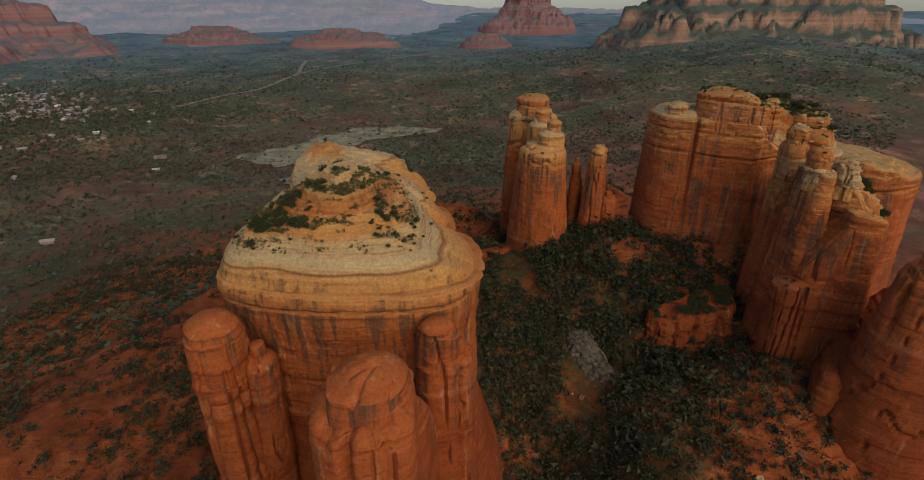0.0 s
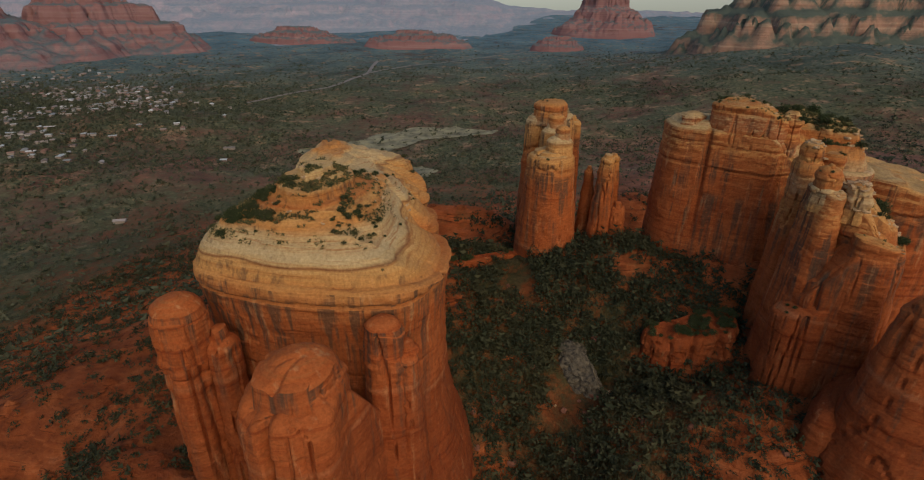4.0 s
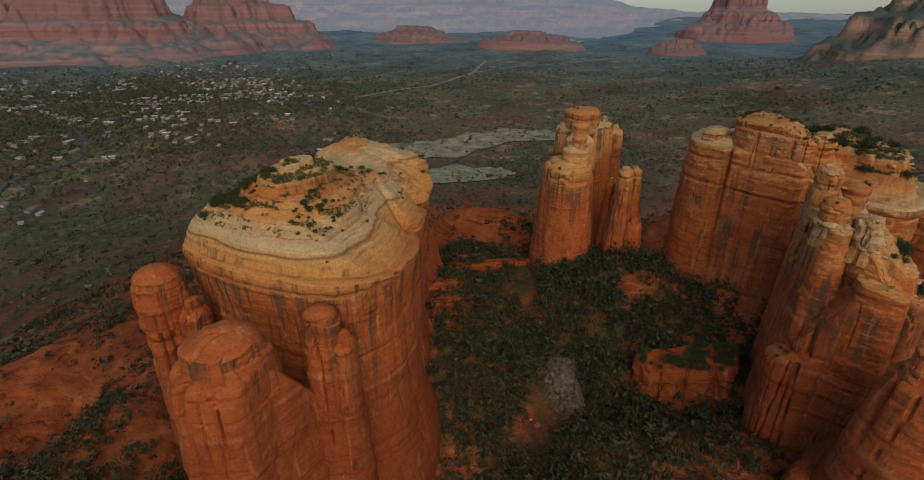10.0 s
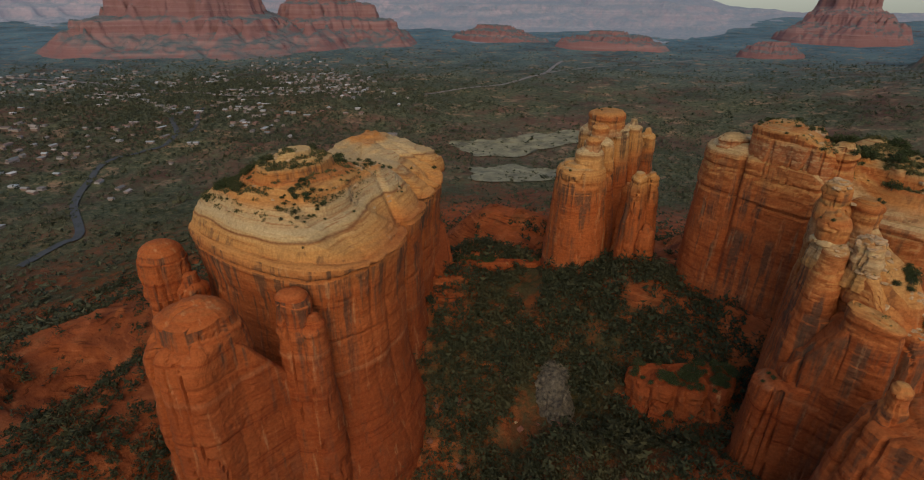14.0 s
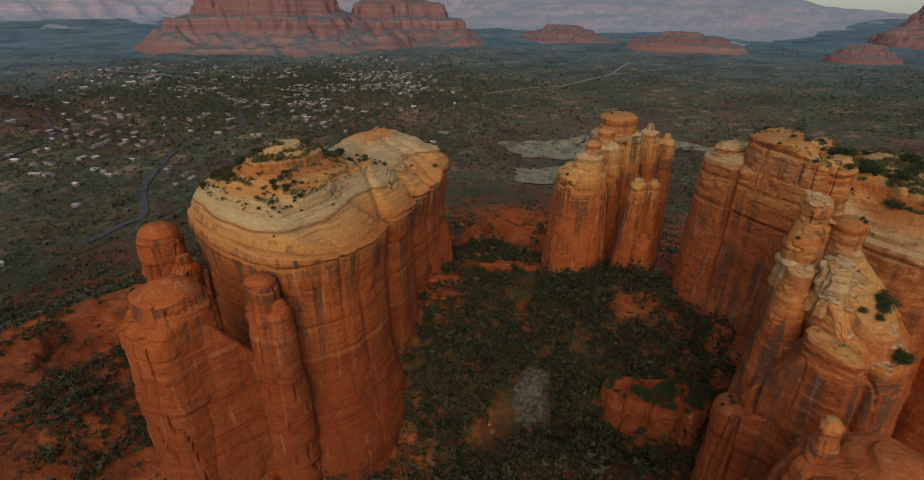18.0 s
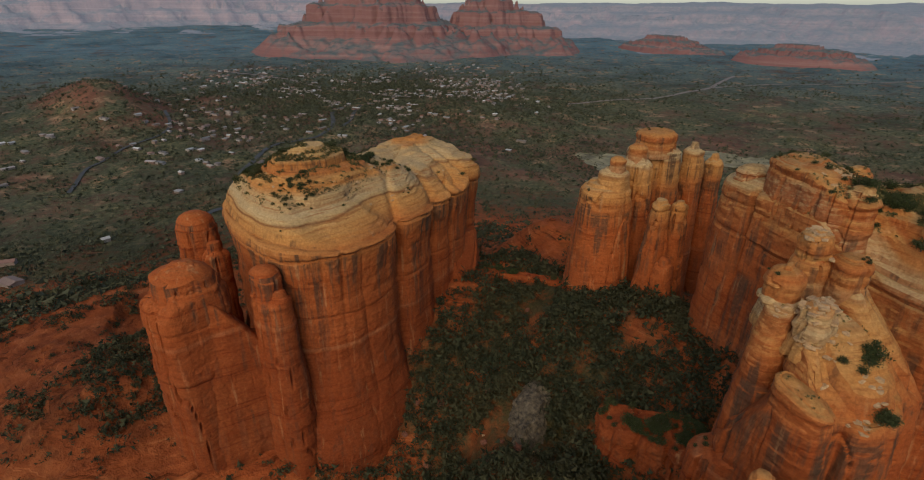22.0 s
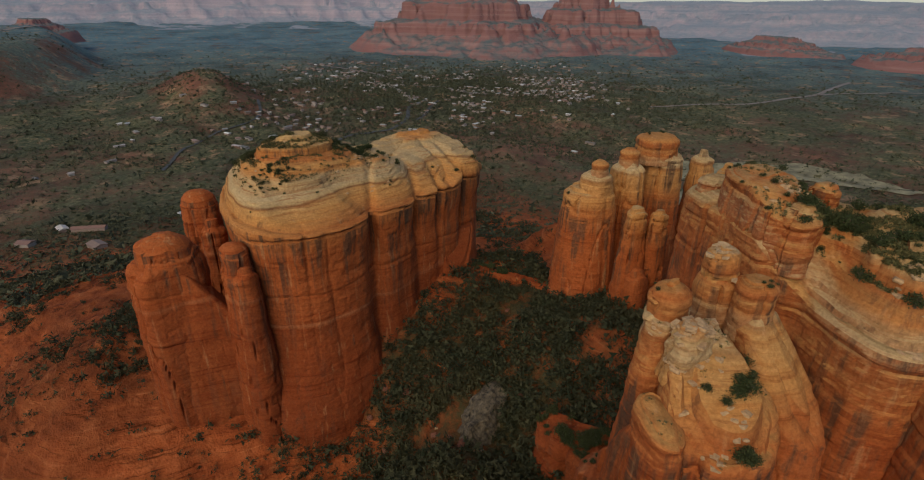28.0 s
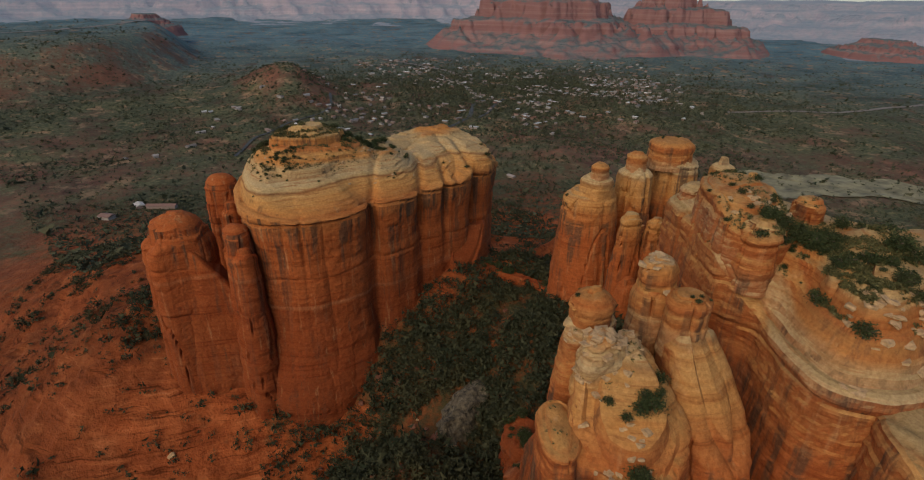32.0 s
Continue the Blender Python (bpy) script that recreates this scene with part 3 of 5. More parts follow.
    w = (z + 3.5 * fbm(x / 45, y / 45, 0.6, 3, 70)) / 8.5
    i = np.floor(w)
    return z + near * smooth(-40, -90, x) * 0.6 * ((i + smooth(0.6, 0.95, w - i)) - w) * 8.5


def ground():
    def axis(lo, hi, step, far):
        mid = np.arange(lo, hi + step, step)
        up, down, s = [mid[-1]], [mid[0]], step
        while up[-1] < far:
            s *= 1.04
            up.append(up[-1] + s)
        s = step
        while down[-1] > -far:
            s *= 1.04
            down.append(down[-1] - s)
        return np.array(down[:0:-1] + list(mid) + up[1:])
    xs, ys = axis(-330, 230, 2.05, 6000), axis(-60, 370, 2.05, 6000)
    X, Y = np.meshgrid(xs, ys)
    Z = ground_height(X, Y)
    w = len(xs)
    i, j = np.meshgrid(np.arange(len(ys) - 1), np.arange(w - 1), indexing="ij")
    quads = np.stack([i * w + j, i * w + j + 1, (i + 1) * w + j + 1, (i + 1) * w + j], 2).reshape(-1, 4)
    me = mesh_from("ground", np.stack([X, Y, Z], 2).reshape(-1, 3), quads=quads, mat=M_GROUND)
    tagged(new("ground", me), "red earth, slickrock benches and dark scrub over a wide basin", "ground", kind="structure")
    return xs, ys, Z


GX, GY, GZ = ground()


# ---- the towers ----
def dome(cx, cy, z, drop, rx, ry=None):
    return lambda x, y, inset: z - drop * (((x - cx) / rx) ** 2 + ((y - cy) / (ry or rx)) ** 2)


def bulge(cx, cy, z, drop, r):
    return lambda x, y, inset: z - drop * (1 - np.sqrt(1 - np.clip(np.hypot(x - cx, y - cy) / r, 0, 0.995) ** 2))


def ring(cx, cy, rx, ry, turn=0, k=10, wob=0.12, seed=1):
    rs = random.Random(seed)
    out = []
    for i in range(k):
        a = 2 * math.pi * i / k
        r = 1 + rs.uniform(-wob, wob)
        u, v = rx * r * math.cos(a), ry * r * math.sin(a)
        c, s = math.cos(radians(turn)), math.sin(radians(turn))
        out.append((cx + u * c - v * s, cy + u * s + v * c))
    return out


def butte_east(x, y):
    return smooth(-26, -8, x) * smooth(127, 146, y)


def butte_top(x, y, inset):
    slope = np.interp(inset, [0, 1.5, 11, 15.5, 17, 22, 23, 34, 45], [147, 149.0, 155.5, 158, 161.3, 162.5, 164.3, 165, 165.5])
    sheer = np.interp(inset, [0, 1, 2.5, 5, 8.5, 9.5, 15, 16.5, 45], [150, 153, 156, 158.8, 161.2, 162.8, 163.4, 165, 166])
    k = butte_east(x, y)
    z = slope * k + sheer * (1 - k)
    m = np.hypot(x + 39, (y - 158) / 1.4) + 3 * fbm(x / 9, y / 9, 0.0, 3, 15)
    z = z + 3.6 * smooth(23.0, 12.5, m) + 3.6 * smooth(12.2, 11.2, m) + 1.2 * smooth(11, 6, m) + 2.2 * smooth(5.4, 4.4, m)
    z = z - 4.5 * gauss(x, y, -44, 190, 20, 10)
    # the golden dome at the far end, steep to the west, falling away eastward in lobes
    back = 164.4 - 0.30 * np.hypot(np.maximum(0, x + 63), 1.15 * np.maximum(0, y - 235)) - 0.004 * np.minimum(0, y - 232) ** 2 + 1.6 * fbm(x / 9, y / 9, 0.0, 3, 16)
    west = np.interp(inset, [0, 2, 7, 12], [156, 161, 163.6, 164.6]) - 7 * smooth(240, 258, y)
    far = np.maximum(np.minimum(back, west), np.interp(inset, [0, 1.5, 14, 30], [147, 149.8, 155.5, 158.5]))
    turn = np.arctan2(y - 228, x + 62)
    lobe = np.abs(np.sin(3.3 * turn + 0.8 * fbm(x / 18, y / 18, 0.0, 2, 18)))
    far = far - 2.6 * (1 - lobe) ** 2 * smooth(3, 16, np.hypot(x + 62, y - 228)) + 1.6 * gauss(x, y, -68.5, 238, 3.5, 4)
    w = smooth(192, 210, y)
    return z * (1 - w) + far * w


def butte_ledges(x, y):
    return 0.35 + 0.5 * gauss(x, y, -42, 158, 30, 32) * (1 - 0.6 * butte_east(x, y)) + 0.35 * smooth(196, 210, y)


butte = formation("sandstone_butte", "broad red sandstone butte with a cream bedded cap and scrub", M_BUTTE, 0.9, "smooth cream cap with grey slabs",
          outline=[(-46, 125.5), (-24, 125), (-6, 128.5), (3.5, 140), (5, 156), (1, 170), (-5, 177), (-4, 185), (-7.5, 197), (-12, 204), (-14, 215), (-20, 231), (-27, 238), (-30, 249), (-42, 258.5), (-58, 260), (-71, 250), (-75, 225), (-72, 200), (-74, 175), (-76, 150), (-70, 132)],
          base=40, top=butte_top, taper=lambda z: 5.0 * smooth(100, 68, z) - 2.2 * smooth(147, 126, z) + 5.0 * smooth(84, 56, z), fade=(108, 142), flare=0.02, rnd=1.2, step=0.7, flute=1.6, crack=0.12, rough=0.3, seed=3, spread=21, notches=((145.0, 1.2), (119, 0.35), (152.5, 0.25)), terrace=butte_ledges, riser=1.9,
          clefts=((3, 175, -28, 188, 1.8, 5.0), (-5, 202, -36, 211, 1.9, 5.0), (-14, 218, -34, 222, 1.8, 4.0), (-25, 237, -50, 236, 2.2, 5.5), (5, 146, 0, 147, 1.0, 1.2)))

knob("foot", butte, "flared red foot of the far corner", M_PILLAR, outline=[(-32, 232), (-24, 226), (-16, 221), (-11, 224), (-14, 233), (-22, 243), (-31, 247)], base=60, top=lambda x, y, inset: 118 - 1.5 * np.clip(x + 25, 0, 16) + 0 * inset, flare=0.14, rnd=2, step=0.6, flute=0.8, crack=0.2, bed=0.3, seed=69, spread=9)

p = formation("rock_pillar", "round-topped red sandstone pillar against the butte", M_PILLAR, outline=ring(-67, 118.5, 7.8, 8.6, 20, wob=0.08, seed=4), base=35, top=dome(-66, 119, 142.5, 4, 9), flare=0.008, rnd=5, step=0.6, flute=1.3, seed=11, spread=13, bed=0.5, notches=((124, 0.4),), clefts=((-72, 110, -60, 114, 1.0, 2.2),))
knob("shoulder", p, "", M_PILLAR, outline=ring(-58, 120.5, 5.0, 5.4, 0, seed=5), base=60, top=bulge(-58, 120.5, 137, 5, 5.4), flare=0.0, rnd=3, step=0.6, flute=0.6, seed=34, spread=9)
knob("knob", p, "", M_PILLAR, outline=ring(-67.4, 118, 7.6, 8.0, 0, wob=0.05, seed=6), base=128, top=bulge(-67.6, 117.8, 148.8, 7.5, 8), flare=0.03, rnd=0.8, step=0.5, flute=0.4, crack=0.4, seed=35, spread=6)
p = formation("rock_pillar", "thick cleft red sandstone pillar in front of the butte", M_PILLAR, outline=[(-36.5, 93), (-32, 85.5), (-20, 83.8), (-12, 88.5), (-11, 97), (-12.5, 105), (-16.5, 111), (-26, 113), (-36, 106)], base=25, top=bulge(-23.5, 98.5, 145.5, 11, 15.5), flare=0.01, rnd=5.5, step=0.6, flute=1.7, seed=12, spread=11, bed=0.5, notches=((126, 0.4), (104, 0.5)), clefts=((-26, 84, -22, 96, 1.2, 3.2), (-22, 96, -12, 94, 0.9, 2.0), (-34, 100, -28, 100, 0.9, 2.0)))
knob("knob", p, "", M_PILLAR, outline=ring(-22, 99.5, 10.0, 10.4, 0, wob=0.06, seed=8), base=120, top=bulge(-22, 99.5, 147.6, 9, 10.4), flare=0.05, rnd=0.8, step=0.5, flute=1.1, crack=0.6, rough=0.5, clefts=((-32, 92, -22, 97, 0.8, 2.0), (-24, 90, -20, 99, 0.7, 1.4)), seed=36, spread=7)
p = formation("rock_pillar", "slim red sandstone pillar close to the butte", M_PILLAR, outline=ring(-7.0, 121.6, 6.2, 5.7, 0, wob=0.05, seed=7), base=30, top=bulge(-7.0, 121.6, 144.2, 5.5, 6.2), flare=0.04, rnd=0.7, step=0.55, flute=0.9, seed=13, spread=10, bed=0.3, notches=((104, 0.4),))
knob("shoulder", p, "", M_PILLAR, outline=ring(-1.0, 123.5, 3.8, 4.6, 0, seed=9), base=40, top=bulge(-1.0, 123.5, 136, 4, 4.4), flare=0.05, rnd=2, step=0.55, flute=0.5, seed=37, spread=8)
knob("curtain", p, "low wall of rock joining two pillars", M_PILLAR, outline=[(-26, 102), (-15.5, 96), (-11.5, 104), (-9, 113), (-7, 121), (-13, 126), (-21, 119)], base=30, top=lambda x, y, inset: np.interp(y, [96, 101, 106, 112, 118, 125], [140, 137, 131, 122, 113, 112]) + 0 * inset, flare=0.06, rnd=2, crack=0.1, step=0.6, flute=0.8, seed=38, spread=9)

# row of spires
p = formation("rock_spire", "tall orange sandstone spire with a pale tip", M_SPIRE, outline=[(29.5, 263), (32.5, 254), (41, 249.5), (49, 253), (53, 261), (49, 269), (40, 273), (32, 270)], base=80, top=dome(42, 261, 158.5, 2, 10), flare=0.085, rnd=3.5, step=0.65, flute=1.4, crack=0.6, seed=14, spread=14, ledge=0.1, bed=0.2, clefts=((34, 256, 40, 260, 0.8, 2.2),))
knob("head", p, "pale bedded head", M_SPIRE, outline=ring(44.8, 261, 6.6, 6.4, 0, wob=0.08, seed=31), base=150, top=dome(44.8, 261, 164.5, 1, 6), flare=0.12, rnd=2.2, step=0.5, flute=0.6, crack=0.5, bed=0.25, seed=67, spread=8, notches=((160, 0.25),), ledge=0.1)
knob("cap", p, "orange capstone", M_HEAD, outline=ring(46, 260.5, 3.0, 3.2, 0, wob=0.08, seed=11), base=160, top=dome(46, 260.5, 169.7, 0.6, 3), flare=0.04, rnd=1.4, step=0.45, flute=0.4, crack=0.3, bed=0.3, seed=39, spread=6, notches=((165.5, 0.25),))
p = formation("rock_spire", "narrow orange sandstone spire with a capstone", M_SPIRE, outline=ring(43, 282, 7.4, 7.2, 0, wob=0.08, seed=9), base=80, top=dome(43, 282, 166.5, 2.5, 7), flare=0.075, rnd=3.5, step=0.65, flute=1.5, crack=0.7, seed=15, spread=9, ledge=0.1, bed=0.2, clefts=((46, 274, 44, 282, 0.8, 2.0), (51, 282, 46, 283, 0.8, 1.6)))
knob("cap", p, "orange capstone", M_HEAD, outline=ring(43, 281.5, 3.7, 3.7, 0, wob=0.08, seed=12), base=161, top=dome(43, 281.5, 172, 0.8, 3), flare=0.05, rnd=1.6, step=0.45, flute=0.4, crack=0.3, bed=0.3, seed=40, spread=6, notches=((168, 0.25),))
p = formation("rock_spire", "highest orange sandstone spire with a broad head", M_SPIRE, outline=ring(39.5, 304, 11.8, 9.5, 20, wob=0.08, seed=10), base=80, top=dome(40, 303, 168, 2, 11), flare=0.065, rnd=2.6, step=0.65, flute=1.6, crack=0.6, seed=16, spread=13, ledge=0.1, bed=0.22, notches=((164, 0.4),), clefts=((50, 293, 46, 300, 0.9, 2.0),))
knob("cap", p, "orange capstone with a tuft of scrub", M_HEAD, outline=ring(40.5, 302, 9.6, 8.4, 0, wob=0.1, seed=13), base=162, top=dome(40.5, 302, 175, 1.5, 9), flare=0.06, rnd=1.8, step=0.5, flute=0.8, crack=0.6, bed=0.35, seed=41, spread=8, notches=((169.5, 0.35),), terrace=0.4)
p = formation("rock_spire", "cluster of slender red sandstone columns", M_SPIRE, outline=ring(50, 325, 5.0, 5, 0, seed=12), base=80, top=dome(50, 325, 166.5, 3, 5), flare=0.04, rnd=3.4, step=0.65, flute=0.8, crack=0.5, seed=17, spread=9, ledge=0.1, bed=0.2)
knob("column", p, "", M_SPIRE, outline=ring(56, 338, 4.2, 4.6, 0, seed=14), base=80, top=dome(56, 338, 160, 3, 4), flare=0.03, rnd=2.8, step=0.65, flute=0.7, crack=0.5, seed=42, spread=8, bed=0.2)
p = formation("rock_needle", "double sandstone needle with pale rounded tips", M_SPIRE, outline=ring(69, 259, 4.2, 5, 0, seed=13), base=85, top=dome(69, 259, 157, 1.5, 4), flare=0.075, rnd=1.6, step=0.55, flute=0.6, seed=18, spread=9, notches=((152, 0.4),), taper=lambda z: -0.6 * smooth(140, 154, z))
knob("column", p, "", M_SPIRE, outline=ring(73, 268, 3.6, 4.4, 0, seed=16), base=85, top=dome(73, 268, 155, 1.5, 4), flare=0.06, rnd=1.8, step=0.55, flute=0.6, seed=43, spread=8, notches=((151, 0.35),), taper=lambda z: -0.5 * smooth(138, 152, z))
knob("column", p, "", M_SPIRE, outline=ring(76, 256, 3.4, 5, 0, seed=17), base=85, top=dome(76, 256, 134, 3, 4), flare=0.08, rnd=2, step=0.6, flute=0.7, seed=44, spread=8)
knob("column", p, "", M_SPIRE, outline=ring(62, 272, 2.6, 3, 0, seed=18), base=85, top=dome(62, 272, 147, 3, 3), flare=0.06, rnd=1.6, step=0.6, flute=0.6, seed=45, spread=8)


# the block and its upper tier
def block_top(x, y, inset):
    steep = np.interp(inset, [0, 2, 5, 40], [174.5, 176.5, 177, 177])
    gentle = np.interp(inset, [0, 2.8, 3.8, 5.2, 6.2, 9, 40], [162, 168.0, 171, 172, 175.5, 178, 181])
    k = smooth(128, 146, x)
    return steep * (1 - k) + gentle * k - 9 * smooth(262, 300, y) * (1 - 0.5 * k) + smooth(10, 22, inset) * k * (4.5 * fbm(x / 15, y / 15, 0.0, 3, 27) + 3.5 * gauss(x, y, 150, 258, 8, 7))


block = formation("sandstone_block", "massive orange sandstone block with a scrubby ledge on top", M_BLOCK, 0.9, "pale broken cap with scrub",
                  outline=[(93.5, 258), (96.5, 247.5), (106, 242), (116, 237), (132, 229), (143, 232.5), (154.5, 227.5), (163.5, 225), (170, 228.5), (174.5, 240), (170, 266), (157, 298), (138, 312), (120, 302), (106, 286), (96, 271)],
                  base=70, top=block_top, flare=0.05, rnd=2.2, step=0.75, flute=0.45, crack=0.1, seed=21, spread=21, notches=((158, 0.5), (168, 0.35)), terrace=0.35, ledge=0.25, bed=0.25,
                  clefts=((108, 240, 112, 252, 1.1, 2.4), (134, 224, 136, 236, 1.2, 1.2)))
knob("upper_tier", block, "banded upper tier with a scrubby top", M_BLOCK, outline=[(109, 247), (113, 239.5), (123, 234), (133, 231), (140, 235), (139, 246), (127, 253), (115, 255)], base=168, top=lambda x, y, inset: 185.5 + 2.2 * (1 - np.exp(-inset / 2)) - 0.42 * np.maximum(0, x - 124), flare=0.06, rnd=2.0, step=0.5, flute=0.9, bed=0.4, crack=0.5, seed=46, spread=10, terrace=0.5, ledge=0.3, notches=((182, 0.35),))
knob("pinnacle", block, "pale stacked rock", M_FIN, outline=ring(137, 234.5, 3.6, 3.4, 0, seed=19), base=166, top=dome(137, 234.5, 184.5, 1, 3), flare=0.06, rnd=1.4, step=0.4, flute=0.4, bed=0.8, crack=0.4, seed=47, spread=6, ledge=0.8, notches=((178.5, 0.6),))
knob("shoulder", block, "", M_BLOCK, outline=ring(103, 252, 5, 4.5, 0, seed=20), base=168, top=dome(103, 252, 180, 1, 5), flare=0.10, rnd=1.6, step=0.5, flute=0.5, bed=0.7, crack=0.5, seed=48, spread=8, ledge=0.7)
knob("spur", block, "long lower spur of banded rock", M_BLOCK, outline=[(166, 246), (172, 230), (186, 222), (202, 224), (214, 236), (216, 256), (204, 276), (184, 284), (168, 272)], base=70, top=lambda x, y, inset: 158 - 0.16 * (x - 172) + 2 * (1 - np.exp(-inset / 3)) + 2.5 * fbm(x / 12, y / 12, 0.0, 3, 49), flare=0.05, rnd=2.0, step=1.0, flute=0.9, crack=0.3, bed=0.4, seed=68, spread=18, terrace=0.6, ledge=0.3, notches=((146, 0.5),))
knob("crag", block, "", M_BLOCK, outline=ring(130, 261, 4.0, 3.4, 0, seed=21), base=165, top=dome(130, 261, 183.5, 1.5, 4), flare=0.12, rnd=1.4, step=0.45, flute=0.7, bed=0.6, crack=0.7, seed=49, spread=5)
knob("crag", block, "", M_BLOCK, outline=ring(158, 246, 5, 7, 30, seed=22), base=160, top=dome(158, 246, 179.5, 3, 6), flare=0.25, rnd=2.5, step=0.5, flute=0.8, bed=0.6, crack=0.7, seed=50, spread=8, terrace=0.6)


knob("crag", block, "", M_FIN, outline=ring(167, 250, 3.2, 5, 10, wob=0.2, seed=61), base=150, top=dome(167, 250, 177.5, 3, 5), flare=0.2, rnd=2.0, step=0.5, flute=1.2, bed=0.9, crack=1.2, rough=0.6, seed=62, spread=6, terrace=0.7, ledge=0.8)
knob("crag", block, "", M_FIN, outline=ring(162, 264, 4, 6, 40, wob=0.2, seed=63), base=155, top=dome(162, 264, 176, 3, 5), flare=0.2, rnd=2.0, step=0.5, flute=1.2, bed=0.9, crack=1.2, rough=0.6, seed=64, spread=6, terrace=0.7, ledge=0.8)
knob("crag", block, "", M_HEAD, outline=ring(154, 240, 4, 3, -25, wob=0.2, seed=65), base=160, top=dome(154, 240, 179, 2, 4), flare=0.2, rnd=1.6, step=0.45, flute=0.9, bed=0.6, crack=0.9, seed=66, spread=6, terrace=0.7)


# the fins nearest the flight line
def fin_top(x, y, inset):
    z = 167 - 0.72 * np.maximum(0, x - 142) - 0.45 * np.maximum(-4, 190 - y)
    z = z - 3.5 * smooth(2.6, 1.2, inset) * smooth(144, 150, x) + 1.5 * (1 - np.exp(-inset / 4))
    return np.maximum(z, 149) - 3 * gauss(x, y, 143, 198, 5, 3)


fin = formation("sandstone_fin", "cream banded sandstone fin with scrub on its slabs", M_FIN, 0.88, outline=[(142, 196), (141.5, 186), (145, 180.5), (152, 177), (160, 179.5), (164, 187), (161, 196), (153, 199.5), (146, 199)],
                base=55, top=fin_top, flare=0.07, rnd=2.6, step=0.55, flute=0.9, crack=0.5, bed=0.2, seed=24, spread=13, terrace=0.3, ledge=0.1, clefts=((156, 174, 154, 184, 1.2, 2.0),), notches=((151.5, 0.9),))
knob("slab", fin, "narrow orange slab parted by a deep crack", M_FIN, outline=[(131.0, 196), (131.6, 187.8), (133.8, 184.4), (137.4, 183.8), (139.0, 187), (137.4, 195), (134, 198)], base=55, top=lambda x, y, inset: 166.5 - 0.5 * np.maximum(0, 186 - y) + 0 * inset, flare=0.08, rnd=1.8, step=0.5, flute=0.5, crack=0.4, bed=0.22, seed=57, spread=12, ledge=0.12)
knob("knob", fin, "rounded orange head", M_HEAD, outline=ring(134.4, 191.2, 4.0, 4.6, 0, wob=0.06, seed=14), base=165.0, top=dome(134.4, 191.2, 174.6, 1.5, 5), flare=-0.05, rnd=3.4, step=0.35, flute=0.4, crack=0.3, bed=0.22, seed=25, spread=9, terrace=0.2, notches=((168.5, 0.22), (171.5, 0.15)))
knob("neck", fin, "pale broken neck", M_PALE, outline=ring(134.4, 190.4, 4.2, 5.2, 0, seed=24), base=158, top=dome(134.4, 190.4, 167.4, 1, 6), flare=0.02, rnd=1.2, step=0.4, flute=0.5, bed=0.9, crack=0.8, seed=51, spread=5, ledge=0.9)
knob("crag", fin, "pale broken rock above the slabs", M_PALE, outline=ring(143.5, 187.5, 3.0, 4.4, -15, wob=0.2, seed=28), base=156, top=dome(143, 187, 170, 1.6, 4), flare=0.16, rnd=1.0, step=0.4, flute=0.7, bed=0.9, crack=0.9, rough=0.5, seed=56, spread=4, ledge=1.0, terrace=0.6)
knob("pinnacle", fin, "pale-capped buttress", M_FIN, outline=[(140.8, 178.6), (141.6, 175.0), (146, 172.6), (151.5, 171.8), (153.5, 175.5), (148, 180), (143, 181)], base=60, top=lambda x, y, inset: 154.5 - 0.25 * (x - 142) + 1.2 * (1 - np.exp(-inset / 1.5)), flare=0.05, rnd=1.2, step=0.45, flute=0.5, bed=0.25, crack=0.3, seed=52, spread=8, ledge=0.15, notches=((150.0, 0.25),), terrace=0.2)
knob("apron", fin, "rounded red foot of the slab", M_PILLAR, outline=[(130.5, 185), (131.5, 178.5), (136.5, 174.8), (142, 174), (147, 175), (144, 182), (137, 186.5)], base=50, top=lambda x, y, inset: 130 + 1.75 * np.minimum(11, x - 131) + 0 * inset, flare=0.045, rnd=2.6, step=0.55, flute=0.5, bed=0.2, crack=0.25, seed=53, spread=7, clefts=((134, 174, 135, 182, 0.7, 2.0),))
knob("buttress", fin, "low buttress with scrub on its head", M_PILLAR, outline=[(125.5, 185), (126.5, 178), (130.5, 174.5), (137, 173.5), (141, 177), (137, 186), (130, 189)], base=50, top=lambda x, y, inset: 121.5 + 0.5 * (x - 127) + 1.2 * (1 - np.exp(-inset / 2)), flare=0.045, rnd=1.8, step=0.5, flute=0.8, bed=0.25, seed=58, spread=8, ledge=0.12)
front = formation("rock_outcrop", "red sandstone outcrop with a pale-tipped pinnacle", M_PILLAR, 0.88, outline=[(144, 151), (147, 143), (156, 138), (166, 141), (170, 152), (161, 160), (150, 158)], base=30,
                  top=lambda x, y, inset: 143 + 0.35 * np.clip(x - 148, 0, 10) + 2 * (1 - np.exp(-inset / 3)), flare=0.16, rnd=3, step=0.8, flute=1.4, crack=0.8, bed=0.45, seed=59, spread=12, terrace=0.5, clefts=((143, 146, 152, 152, 1.0, 2.5),))
knob("pinnacle", front, "pale-tipped pinnacle", M_FIN, outline=ring(149, 148.5, 2.3, 2.5, 0, seed=29), base=125, top=dome(149, 148.5, 152.3, 1, 2.4), flare=0.12, rnd=1.0, step=0.4, flute=0.4, crack=0.3, bed=0.4, seed=60, spread=5, ledge=0.5)
